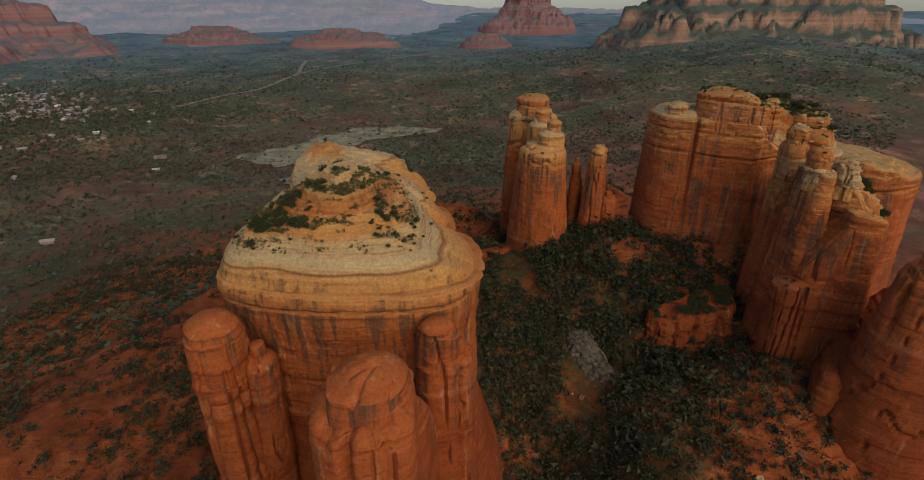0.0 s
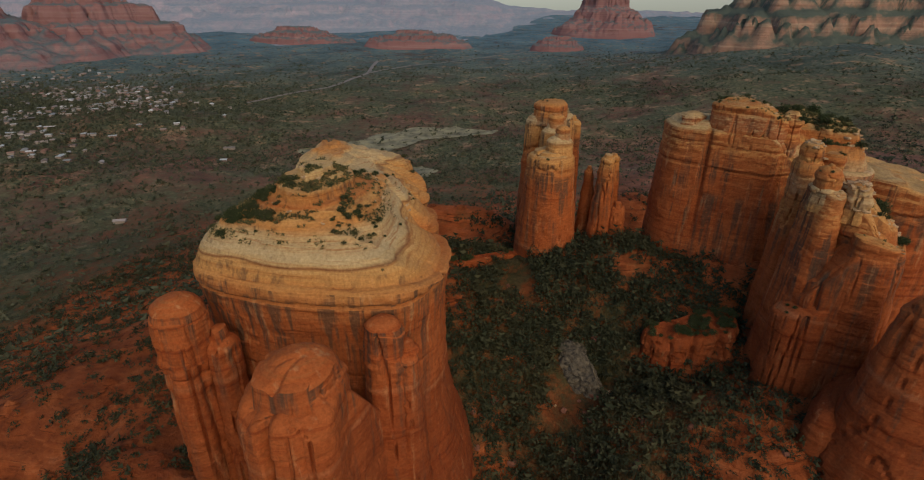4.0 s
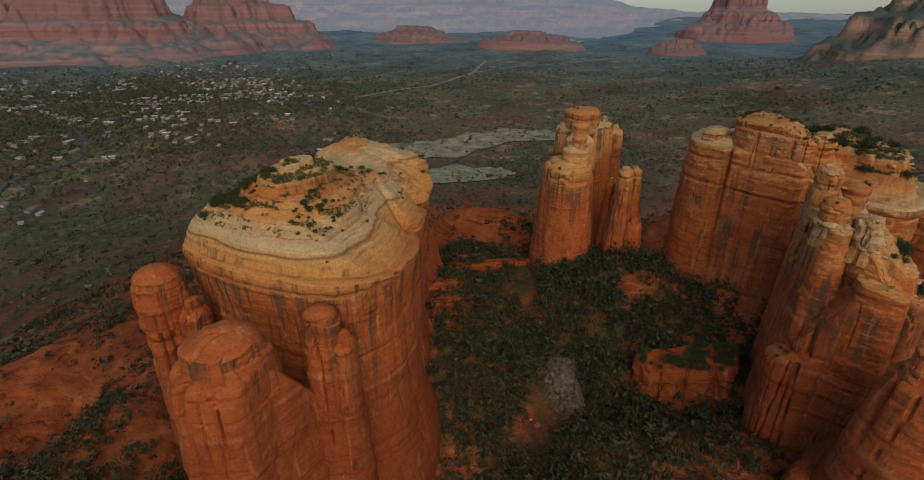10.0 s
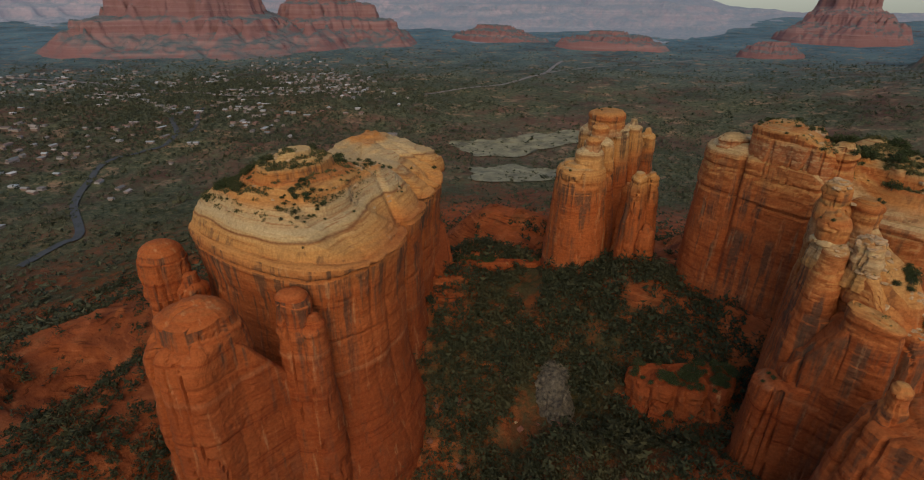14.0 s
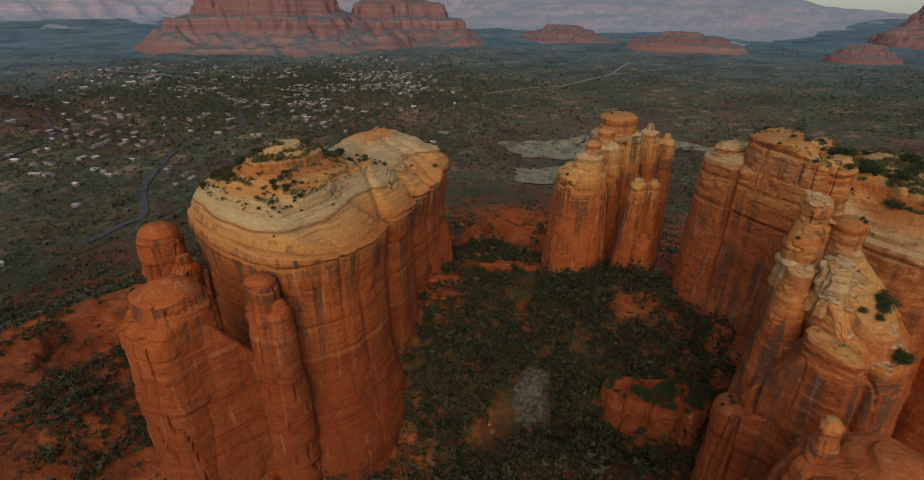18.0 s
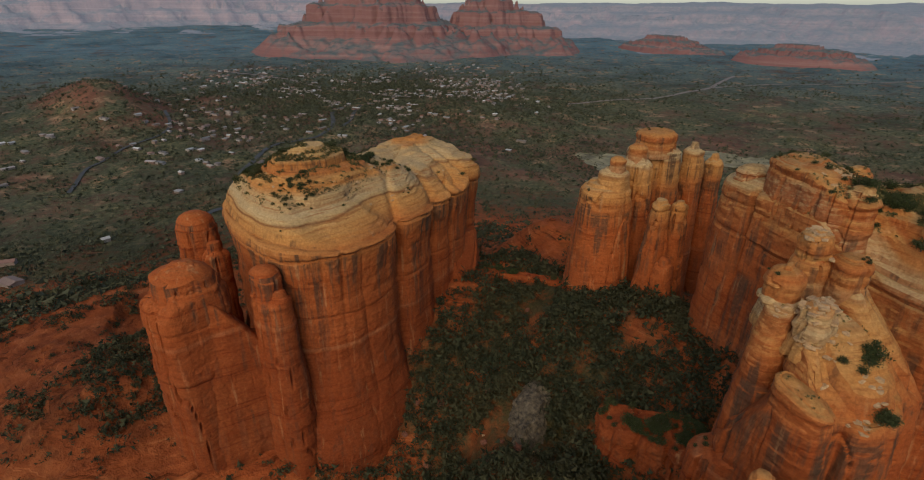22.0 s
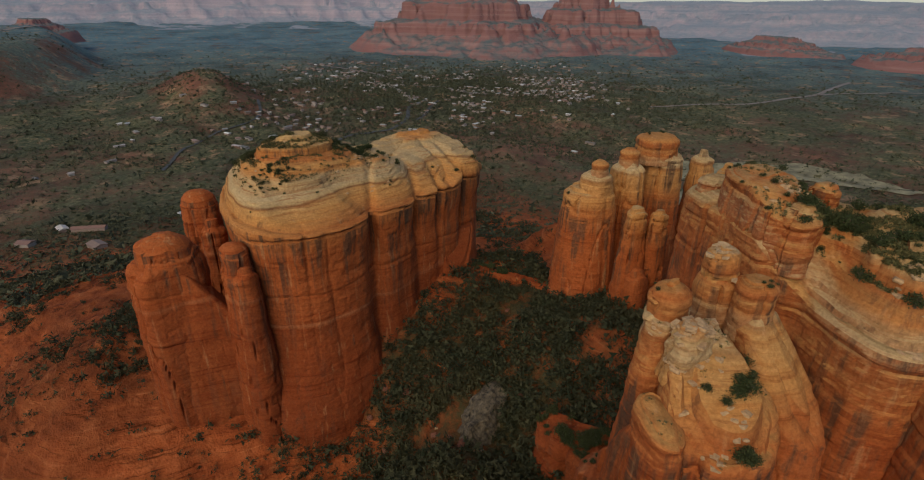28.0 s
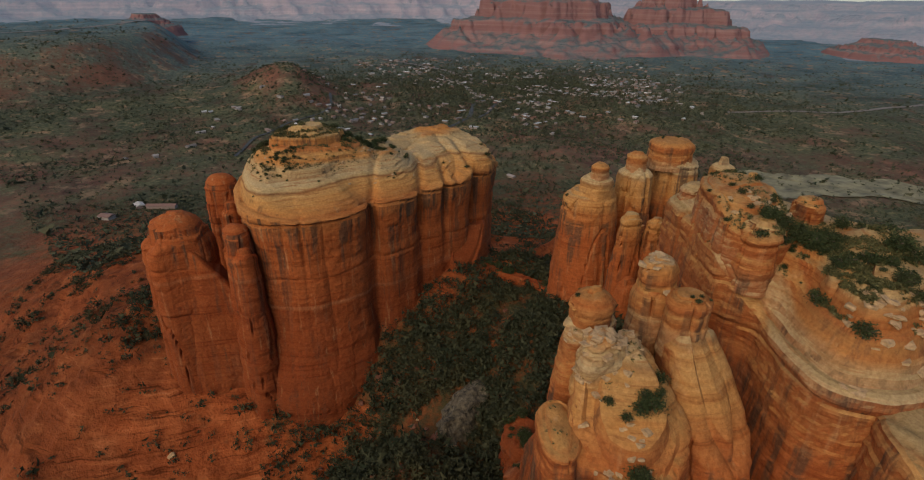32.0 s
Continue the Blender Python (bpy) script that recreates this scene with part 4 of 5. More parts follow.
tower = formation("rock_tower", "banded sandstone tower with a knobbly pale head", M_HEAD, 0.9, outline=ring(134.6, 208, 4.1, 5.0, 0, seed=15), base=60, top=dome(134.2, 207.8, 173.0, 1.5, 6), flare=0.05, rnd=2.0, step=0.5, flute=0.7, bed=0.2, seed=26, spread=10, notches=((166, 0.2),))
knob("knob", tower, "knobbly pale head", M_PALE, outline=ring(134.8, 207.8, 3.9, 4.4, 0, wob=0.08, seed=26), base=170, top=dome(134.8, 207.8, 179.6, 1.5, 5), flare=0.02, rnd=2.6, step=0.4, flute=0.5, crack=0.5, bed=0.7, rough=0.5, seed=54, spread=5, terrace=0.6)


def long_fin_top(x, y, inset):
    return np.interp(x, [136, 146, 149, 164, 175], [167, 166, 162, 146, 138]) + 1.6 * (1 - np.exp(-inset / 2.5))


fin2 = formation("sandstone_fin", "long smooth sandstone fin below a flat banded head", M_FIN, 0.9, outline=[(141, 213), (140.8, 206), (147, 202.5), (157, 200.5), (164, 204), (165, 210), (158, 215), (149, 216)],
                 base=55, top=long_fin_top, flare=0.07, rnd=4.5, step=0.55, flute=0.6, crack=0.4, bed=0.15, seed=27, spread=14)
knob("knob", fin2, "flat banded head", M_HEAD, outline=ring(143.2, 208.4, 4.2, 4.6, 0, wob=0.07, seed=27), base=160, top=dome(142.8, 208, 174, 0.6, 5), flare=0.05, rnd=1.8, step=0.4, flute=0.4, crack=0.3, bed=0.3, seed=55, spread=8, terrace=0.2, notches=((168, 0.22), (171, 0.18)))
formation("rock_outcrop", "low red sandstone outcrop at the foot of the fins", M_PILLAR, 0.85, outline=[(133, 152), (148, 144), (170, 148), (184, 170), (178, 188), (160, 184), (148, 172), (138, 164)],
          base=30, top=lambda x, y, inset: 100 + 0.5 * np.maximum(0, x - 138) + 2 * (1 - np.exp(-inset / 3)), flare=0.14, rnd=4, step=0.95, flute=2.2, crack=1.2, seed=28, spread=13, terrace=0.7, ledge=0.6, clefts=((150, 142, 156, 170, 1.5, 4), (138, 150, 146, 166, 1.2, 3)))
formation("rock_outcrop", "low red sandstone outcrop in the hollow", M_PILLAR, 0.85, outline=ring(105, 202, 18, 8, 0, wob=0.2, seed=17), base=45, top=lambda x, y, inset: 95 + 0.25 * np.clip(x - 92, 0, 30) + 0.2 * (y - 203) + 1.5 * fbm(x / 9, y / 9, 0.0, 3, 48), flare=0.06, rnd=2.0, step=0.6, flute=2.4, rough=0.7, crack=1.4, seed=29, spread=7, terrace=0.7, clefts=((104, 194, 106, 206, 1.2, 3), (115, 194, 114, 206, 1.0, 2.5)))
formation("rock_outcrop", "grey scree-covered rib of rock in the hollow", M_GREY, 0.85, outline=ring(55, 203, 6.5, 18, 24, wob=0.3, seed=30), base=55, top=lambda x, y, inset: 81 + 0.22 * (y - 204) + 0.5 * inset, flare=0.45, rnd=1.5, step=0.6, flute=2.2, rough=0.9, seed=30, spread=5, terrace=0.5)
formation("rock_outcrop", "low red sandstone wall across the saddle", M_PILLAR, 0.85, outline=[(-20, 228), (-8, 236), (5, 245), (17, 251), (29, 256), (24, 260), (5, 251), (-10, 243), (-23, 234)], base=66, top=lambda x, y, inset: 101 + 0.03 * x + 0.8 * fbm(x / 8, y / 8, 0.0, 3, 47), flare=0.16, rnd=1.2, step=0.7, flute=1.6, rough=0.5, crack=1.0, seed=31, spread=9, bed=0.5, terrace=0.5)


# ---- far mesas ----
def mesa(label, cx, cy, rx, ry, turn, base, height, cliffs, seed, mat, power=1.0, group=""):
    """A far mesa as a gullied cone of benches and cliffs; cliffs is a list of (share of radius, share of height)."""
    na, nr = 300, 80
    a = np.linspace(0, 2 * math.pi, na, endpoint=False)[None]
    u = np.linspace(1.0, 0.0, nr)[:, None] ** 0.9
    c, s = math.cos(radians(turn)), math.sin(radians(turn))
    px, py = np.cos(a) * u * rx, np.sin(a) * u * ry
    X, Y = cx + px * c - py * s, cy + px * s + py * c
    size = min(rx, ry)
    v = u + 0.32 * fbm(X / (size * 0.55), Y / (size * 0.55), 0.0, 6, seed) * smooth(0, 0.2, u) * smooth(1.0, 0.86, u) - (0.10 * np.abs(vnoise(X / (size * 0.12), Y / (size * 0.12), 0.0, seed + 4)) + 0.04 * np.abs(vnoise(X / (size * 0.05), Y / (size * 0.05), 0.0, seed + 5))) * smooth(1.0, 0.86, u)
    us, hs = [k[0] for k in cliffs], [k[1] for k in cliffs]
    h = np.interp(np.clip(v, 0, 1), us[::-1], hs[::-1])
    Z = base - 25 * smooth(0.8, 1.0, u) + height * h + 0.05 * height * fbm(X / (size * 0.16), Y / (size * 0.16), h * 4, 4, seed + 8)
    thing = tagged(new("mesa"), label, "mesa", group)
    thing.location = (cx, cy, base)
    local = np.stack([X, Y, Z], 2).reshape(-1, 3) - np.array(thing.location)
    split = int(nr * 0.45)
    for name, p0, p1 in (("talus", 0, split), ("cliff", split, nr - 1)):
        part_of(name, mesh_from(name, local[p0 * na:(p1 + 1) * na], quads=ring_quads(na, p0, p1) - p0 * na, mat=mat), thing)
    return thing


STEPPED = [(1.0, 0.0), (0.62, 0.30), (0.58, 0.44), (0.42, 0.52), (0.38, 0.74), (0.28, 0.80), (0.24, 0.97), (0.0, 1.0)]
TOWER = [(1.0, 0.0), (0.5, 0.36), (0.46, 0.46), (0.24, 0.62), (0.20, 0.97), (0.0, 1.0)]
LOW = [(1.0, 0.0), (0.6, 0.35), (0.5, 0.6), (0.3, 0.75), (0.2, 1.0), (0.0, 1.0)]
BROAD = [(1.0, 0.0), (0.78, 0.26), (0.75, 0.36), (0.66, 0.48), (0.62, 0.72), (0.5, 0.80), (0.46, 0.96), (0.0, 1.0)]
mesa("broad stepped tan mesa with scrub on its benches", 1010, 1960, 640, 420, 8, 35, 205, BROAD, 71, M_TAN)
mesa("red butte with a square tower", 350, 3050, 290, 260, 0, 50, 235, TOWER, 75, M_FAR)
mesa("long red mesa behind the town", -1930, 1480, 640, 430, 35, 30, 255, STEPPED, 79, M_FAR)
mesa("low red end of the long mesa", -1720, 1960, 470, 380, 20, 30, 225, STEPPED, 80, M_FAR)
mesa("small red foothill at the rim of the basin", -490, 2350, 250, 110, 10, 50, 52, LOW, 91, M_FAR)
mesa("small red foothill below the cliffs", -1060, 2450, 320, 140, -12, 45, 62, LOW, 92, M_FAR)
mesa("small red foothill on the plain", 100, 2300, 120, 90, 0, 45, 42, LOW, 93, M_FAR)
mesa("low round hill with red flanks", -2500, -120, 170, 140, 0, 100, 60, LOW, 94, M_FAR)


def far_range():
    """The rim of cliffs that closes the basin."""
    na, nr = 900, 60
    deg = np.linspace(-128, 75, na)[None]
    az = np.radians(deg)
    u = np.linspace(0, 1, nr)[:, None]
    start = 2450 + 1100 * smooth(-25, -60, deg) + 1500 * smooth(-8, 2, deg)
    R = start + (4750 - start) * u
    X, Y = 60 + R * np.sin(az), 120 + R * np.cos(az)
    v = (R - start) / 1150 + 0.55 * fbm(X / 620, Y / 620, 0.0, 5, 101) - 0.20 * np.abs(vnoise(X / 150, Y / 150, 0.0, 103)) - 0.10 * np.abs(vnoise(X / 60, Y / 60, 0.0, 104))
    h = np.interp(v, [0.05, 0.35, 0.38, 0.6, 0.64, 0.85, 0.89, 1.6], [0, 0.20, 0.34, 0.48, 0.72, 0.80, 1.0, 1.08])
    high = (150 + 60 * fbm(X / 1300, Y / 1300, 0.5, 3, 107) + 70 * smooth(-50, -62, deg) * smooth(-92, -80, deg)) * (1 - 0.62 * smooth(-9, -2, deg))
    foot = 22 + 75 * smooth(1500, 4800, R) - 6
    Z = foot + high * h + 9 * fbm(X / 90, Y / 90, h * 3, 4, 109)
    i, j = np.meshgrid(np.arange(nr - 1), np.arange(na - 1), indexing="ij")
    quads = np.stack([i * na + j, (i + 1) * na + j, (i + 1) * na + j + 1, i * na + j + 1], 2).reshape(-1, 4)
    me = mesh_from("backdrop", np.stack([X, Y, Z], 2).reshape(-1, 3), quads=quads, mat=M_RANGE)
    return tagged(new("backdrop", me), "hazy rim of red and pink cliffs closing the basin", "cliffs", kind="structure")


far_range()


# ---- ground sampling ----
def rock_tree():
    v, q, base = [], [], 0
    for verts, quads in SURFACES:
        v.append(verts), q.append(quads + base)
        base += len(verts)
    return BVHTree.FromPolygons(np.vstack(v).tolist(), np.vstack(q).tolist())


ROCKS = rock_tree()


def rock_z(x, y):
    hit = ROCKS.ray_cast(Vector((x, y, 260)), Vector((0, 0, -1)))
    return (hit[0].z, hit[1].z) if hit[0] else (None, None)


def ground_z(x, y):
    """The ground sheet's own height, between its vertices."""
    i = np.clip(np.searchsorted(GX, x) - 1, 0, len(GX) - 2)
    j = np.clip(np.searchsorted(GY, y) - 1, 0, len(GY) - 2)
    u, v = (x - GX[i]) / (GX[i + 1] - GX[i]), (y - GY[j]) / (GY[j + 1] - GY[j])
    return GZ[j, i] * (1 - u) * (1 - v) + GZ[j, i + 1] * u * (1 - v) + GZ[j + 1, i] * (1 - u) * v + GZ[j + 1, i + 1] * u * v


# ---- meadows and roads ----
def meadow(label, points):
    """A sheet of dry grass laid on the ground, with an uneven margin."""
    rim, nrm = outline_curve(points, 6.0)
    rim = rim + nrm * (34 * fbm(rim[:, 0] / 40, rim[:, 1] / 40, 0.0, 5, 5))[:, None]
    c = rim.mean(0)
    k = 9
    verts = np.concatenate([c + (rim - c) * s for s in np.linspace(1, 0.02, k)])
    z = ground_z(verts[:, 0], verts[:, 1]) + 1.6
    me = mesh_from("meadow", np.column_stack([verts, z]), quads=ring_quads(len(rim), 0, k - 1), mat=M_MEADOW)
    return tagged(new("meadow", me), label, "field", kind="structure")


meadow("pale dry meadow beside the creek", [(-350, 806), (-277, 892), (-160, 980), (-40, 985), (-60, 955), (-140, 925), (-199, 838), (-273, 764)])
meadow("small pale dry meadow with a few trees", [(-240, 655), (-217, 713), (-133, 758), (-112, 690), (-166, 641), (-212, 625)])


def road(label, points, width, mat):
    p = np.asarray(points, float)
    a, d = np.vstack([2 * p[0] - p[1], p[:-1]]), np.vstack([p[1:], 2 * p[-1] - p[-2]])
    out = []
    for i in range(len(p) - 1):
        u = np.linspace(0, 1, 14, endpoint=False)[:, None]
        p0, p1, p2, p3 = a[i], p[i], p[i + 1], d[i + 1]
        out.append(0.5 * (2 * p1 + (p2 - p0) * u + (2 * p0 - 5 * p1 + 4 * p2 - p3) * u ** 2 + (3 * p1 - p0 - 3 * p2 + p3) * u ** 3))
    line = np.vstack(out + [p[-1:]])
    t = np.gradient(line, axis=0)
    nrm = np.stack([-t[:, 1], t[:, 0]], 1) / np.linalg.norm(t, axis=1)[:, None]
    both = np.concatenate([line + nrm * width / 2, line - nrm * width / 2])
    z = ground_z(both[:, 0], both[:, 1])
    n = len(line)
    z = np.tile(np.maximum(z[:n], z[n:]), 2) + 1.2
    i = np.arange(n - 1)
    me = mesh_from("road", np.column_stack([both, z]), quads=np.stack([i + n, i + n + 1, i + 1, i], 1), mat=mat)
    return tagged(new("road", me), label, "road", kind="structure")


road("pale highway crossing the basin", [(-620, 1130), (-514, 1306), (-482, 1428), (-474, 1566), (-509, 1740), (-535, 1890)], 12, M_ROAD)
road("pale branch road over the plain", [(-473, 1564), (-397, 1762), (-274, 1888), (-18, 2202), (200, 2400)], 10, M_ROAD)
road("town street edged with houses", [(-1650, 700), (-1506, 765), (-1269, 784), (-1147, 780), (-1063, 826), (-944, 827), (-880, 850)], 14, M_ROAD)
road("pale airstrip along the edge of a green mesa", [(-1700, -545), (-1849, -451), (-1999, -337), (-2190, -225), (-2381, -116)], 26, M_ROAD)
road("winding paved lane below the ridge", [(-470, 200), (-492, 245), (-505, 271), (-617, 321), (-684, 375), (-737, 425), (-744, 486), (-745, 525), (-793, 584), (-876, 632), (-960, 682)], 9, M_LANE)
road("short lane up to the town", [(-780, 600), (-821, 646), (-893, 701), (-921, 735)], 8, M_LANE)
road("lane through the foothill houses", [(-700, 124), (-790, 160), (-826, 190), (-865, 230), (-894, 288), (-960, 330), (-1060, 350)], 6, M_LANE)


# ---- trees and scrub ----
def leaf_cloud(rs, count, rx, rz, size, cz):
    """Small leafy triangles spread over a lumpy ball of clumps."""
    k = max(3, count // 16)
    lumps = rs.normal(0, 1, (k, 3))
    lumps /= np.linalg.norm(lumps, axis=1)[:, None]
    lumps *= rs.uniform(0.35, 0.95, (k, 1))
    lumps[:, 2] = np.abs(lumps[:, 2]) * 1.2 - 0.45
    pick = lumps[rs.integers(0, k, count)]
    off = rs.normal(0, 0.24, (count, 3))
    c = (pick + off) * np.array([rx, rx, rz]) + np.array([0, 0, cz])
    tri = rs.normal(0, 1, (count, 3, 3)) * size
    return (c[:, None] + tri).reshape(-1, 3)


def bush_template(seed, count, size):
    rs = np.random.default_rng(seed)
    return leaf_cloud(rs, count, 1.0, 0.8, size, 0.55)


def scatter(name, label, points, sizes, templates, mat, seed):
    """Many bushes as one joined mesh."""
    rs = np.random.default_rng(seed)
    out = []
    for k, t in enumerate(templates):
        sel = np.arange(k, len(points), len(templates))
        a = rs.uniform(0, 2 * math.pi, len(sel))
        c, s = np.cos(a), np.sin(a)
        sz = sizes[sel][:, None]
        x = (t[None, :, 0] * c[:, None] - t[None, :, 1] * s[:, None]) * sz
        y = (t[None, :, 0] * s[:, None] + t[None, :, 1] * c[:, None]) * sz
        z = t[None, :, 2] * sz * rs.uniform(0.75, 1.25, len(sel))[:, None]
        out.append((np.stack([x, y, z], 2) + points[sel][:, None]).reshape(-1, 3))
    v = np.vstack(out)
    me = mesh_from(name, v, tris=np.arange(len(v)).reshape(-1, 3), mat=mat, flat=True)
    return tagged(new(name, me), label, "scrub", kind="stuff")


def near_scrub():
    rs = np.random.default_rng(11)
    n = 90000
    x, y = rs.uniform(-330, 230, n), rs.uniform(-40, 420, n)
    dense = 4.2 * gauss(x, y, 64, 220, 48, 40) + 5.0 * gauss(x, y, 118, 224, 26, 12) + 2.2 * gauss(x, y, 44, 168, 44, 42) + 0.5 * gauss(x, y, 30, 110, 40, 40) + 1.0 * gauss(x, y, 10, 284, 45, 30) + 2.2 * gauss(x, y, -2, 266, 28, 16)
    dense = dense + 1.1 * gauss(x, y, -95, 72, 36, 20) + 0.9 * gauss(x, y, -48, 92, 22, 22) + 0.6 * gauss(x, y, -105, 105, 40, 22) + 0.5 * gauss(x, y, -120, 170, 45, 50) + 0.35 * smooth(250, 330, np.hypot(x + 20, y - 130)) + 0.5 * gauss(x, y, 120, 150, 40, 40)
    dense = dense * smooth(-0.30, 0.05, fbm(x / 26, y / 26, 0.0, 4, 71)) + 0.10 * smooth(0.0, 0.2, fbm(x / 12, y / 12, 0.4, 3, 72)) + 0.42 * smooth(0.06, 0.24, fbm(x / 26, y / 16, 0.8, 4, 74)) * smooth(-50, -90, x)
    dense = dense * (1 - 0.5 * gauss(x, y, -22, 320, 48, 18))
    keep = rs.uniform(0, 1, n) < dense * 0.46
    x, y = x[keep], y[keep]
    z = ground_z(x, y)
    ok = np.array([(rock_z(a, b)[0] or -99) < c + 1.0 for a, b, c in zip(x, y, z)])
    pts = np.column_stack([x, y, z])[ok]
    sizes = (rs.gamma(3.2, 0.55, len(pts)) + 0.6) * (1 + 0.45 * gauss(pts[:, 0], pts[:, 1], 62, 205, 60, 50))
    scatter("scrub", "dark junipers and scrub on the red slopes", pts, np.clip(sizes, 0.6, 4.6), [bush_template(k, 36, 0.17) for k in range(6)], M_SCRUB, 5)


def basin_scrub():
    rs = np.random.default_rng(12)
    n = 150000
    r = 300 + 2300 * rs.uniform(0, 1, n) ** 1.25
    a = np.radians(rs.uniform(-112, 42, n))
    x, y = 60 + r * np.sin(a), 120 + r * np.cos(a)
    bare = (np.hypot((x + 200) / 1.3, y - 880) < 85) | (np.hypot(x + 175, y - 690) < 60)
    keep = rs.uniform(0, 1, n) < (0.25 + 0.75 * smooth(-0.12, 0.16, fbm(x / 120, y / 120, 0.0, 5, 73))) * np.where(bare, 0.75, 1.0) * (1 - 0.9 * smooth(1100, 2600, r))
    x, y = x[keep], y[keep]
    pts = np.column_stack([x, y, ground_z(x, y)])
    scatter("basin_scrub", "dark scrub and trees scattered over the basin", pts, 0.55 + rs.gamma(2.2, 0.42, len(pts)), [bush_template(20 + k, 7, 0.5) for k in range(4)], M_BASIN, 6)


def tree_model(seed):
    """Juniper: a short leaning trunk with limbs under an uneven crown."""
    rs = np.random.default_rng(seed)
    bm = bmesh.new()
    for i in range(4):
        a, out = rs.uniform(0, 6.28), (0.0 if i == 0 else 0.45)
        top = Vector((math.cos(a) * out + rs.uniform(-0.1, 0.1), math.sin(a) * out, 0.95 if i == 0 else 0.75))
        foot = Vector((0, 0, -0.15)) if i == 0 else Vector((0, 0, 0.25 + 0.1 * i))
        m = Matrix.Translation((foot + top) / 2) @ (top - foot).to_track_quat("Z", "Y").to_matrix().to_4x4()
        bmesh.ops.create_cone(bm, cap_ends=True, segments=6, radius1=0.10 if i == 0 else 0.05, radius2=0.03, depth=(top - foot).length, matrix=m)
    trunk = bpy.data.meshes.new("trunk")
    bm.to_mesh(trunk)
    bm.free()
    trunk.materials.append(M_BARK)
    v = leaf_cloud(rs, 720, 0.72, 0.62, 0.062, 0.62)
    crown = mesh_from("crown", v, tris=np.arange(len(v)).reshape(-1, 3), mat=M_LEAF, flat=True)
    return trunk, crown


TREES = [tree_model(40 + k) for k in range(6)]
TREE_RNG = random.Random(8)


def tree(x, y, z, size, label, name="juniper_tree", group="junipers on the rock ledges"):
    trunk, crown = TREES[TREE_RNG.randrange(len(TREES))]
    thing = tagged(new(name), label, "tree" if name.endswith("tree") else "bush", group)
    thing.location = (x, y, z)
    thing.rotation_euler = (0, 0, TREE_RNG.uniform(0, 6.28))
    thing.scale = (size, size, size * TREE_RNG.uniform(0.7, 1.0))
    part_of("trunk", trunk, thing)
    part_of("crown", crown, thing)
    return thing


def trees_on_rock(count, cx, cy, rx, ry, lo, hi, zmin, label, seed, name="juniper_bush", steep=0.5):
    rs = random.Random(seed)
    done = 0
    for _ in range(count * 30):
        if done >= count:
            break
        x, y = rs.gauss(cx, rx), rs.gauss(cy, ry)
        z, nz = rock_z(x, y)
        if z is None or z < zmin or nz < steep or fbm(np.array(x / 6), np.array(y / 6), 0.0, 3, seed + 200) < 0.02:
            continue
        tree(x, y, z - 0.1, rs.uniform(lo, hi), label, name)
        done += 1


def town_trees():
    rs = np.random.default_rng(14)
    n = 11000
    x, y = rs.normal(-1000, 280, n), rs.normal(800, 300, n)
    pts = np.column_stack([x, y, ground_z(x, y)])
    scatter("town_trees", "dark trees crowding between the town's houses", pts, rs.uniform(1.8, 4.5, n), [bush_template(60 + k, 8, 0.45) for k in range(4)], M_BASIN, 9)


def ledge_scrub(count, cx, cy, rx, ry, zmin, lo, hi, seed, label):
    """Low tufts and dry grass on a formation's flat beds, too many to count."""
    rs = np.random.default_rng(seed)
    pts = []
    for x, y in zip(rs.normal(cx, rx, count * 6), rs.normal(cy, ry, count * 6)):
        if len(pts) >= count:
            break
        if fbm(x / 7, y / 7, 0.0, 3, 90) < -0.04:
            continue
        z, nz = rock_z(x, y)
        if z is not None and z > zmin and nz > 0.72:
            pts.append((x, y, z - 0.05))
    pts = np.array(pts)
    scatter("ledge_scrub", label, pts, rs.uniform(lo, hi, len(pts)), [bush_template(80 + k, 26, 0.2) for k in range(4)], M_TUFT, seed)


ledge_scrub(1200, 151, 247, 11, 12, 174, 0.3, 1.0, 31, "dry grass and low scrub on the block's ledge")
ledge_scrub(2600, -41, 154, 16, 18, 158.6, 0.25, 0.9, 32, "dry grass and low scrub on the butte's top")
ledge_scrub(70, 148, 188, 7, 6, 146, 0.2, 0.6, 33, "low tufts on the fin's slabs")
ledge_scrub(60, 119, 243, 6, 5, 182, 0.2, 0.7, 34, "low tufts on the banded top")
ledge_scrub(900, 154, 236, 9, 5, 171, 0.3, 1.0, 35, "dry grass and low scrub along the rim of the block")
near_scrub()
basin_scrub()
town_trees()
trees_on_rock(40, 149, 246, 9, 9, 1.4, 3.8, 175, "dark green juniper on the block's scrubby ledge", 1, "juniper_tree")
trees_on_rock(26, 153, 236, 9, 5, 1.2, 3.4, 170, "dark green juniper near the block's rim", 15, "juniper_tree")
trees_on_rock(34, 2, 250, 13, 6, 1.0, 2.4, 97, "dark juniper on the wall across the saddle", 16, "juniper_tree")
trees_on_rock(44, 154, 242, 11, 12, 0.5, 1.3, 166, "low grey-green bush on the block's ledge", 2)
trees_on_rock(12, 119, 243, 6, 5, 0.8, 1.6, 180, "dark scrub on the block's banded top", 3)
trees_on_rock(12, 153, 188.5, 4.5, 4, 1.2, 3.4, 146, "dark juniper growing on the fin's slabs", 4)
trees_on_rock(4, 143, 207, 3, 3, 0.6, 1.0, 168, "small bush on the fin's flat head", 5)
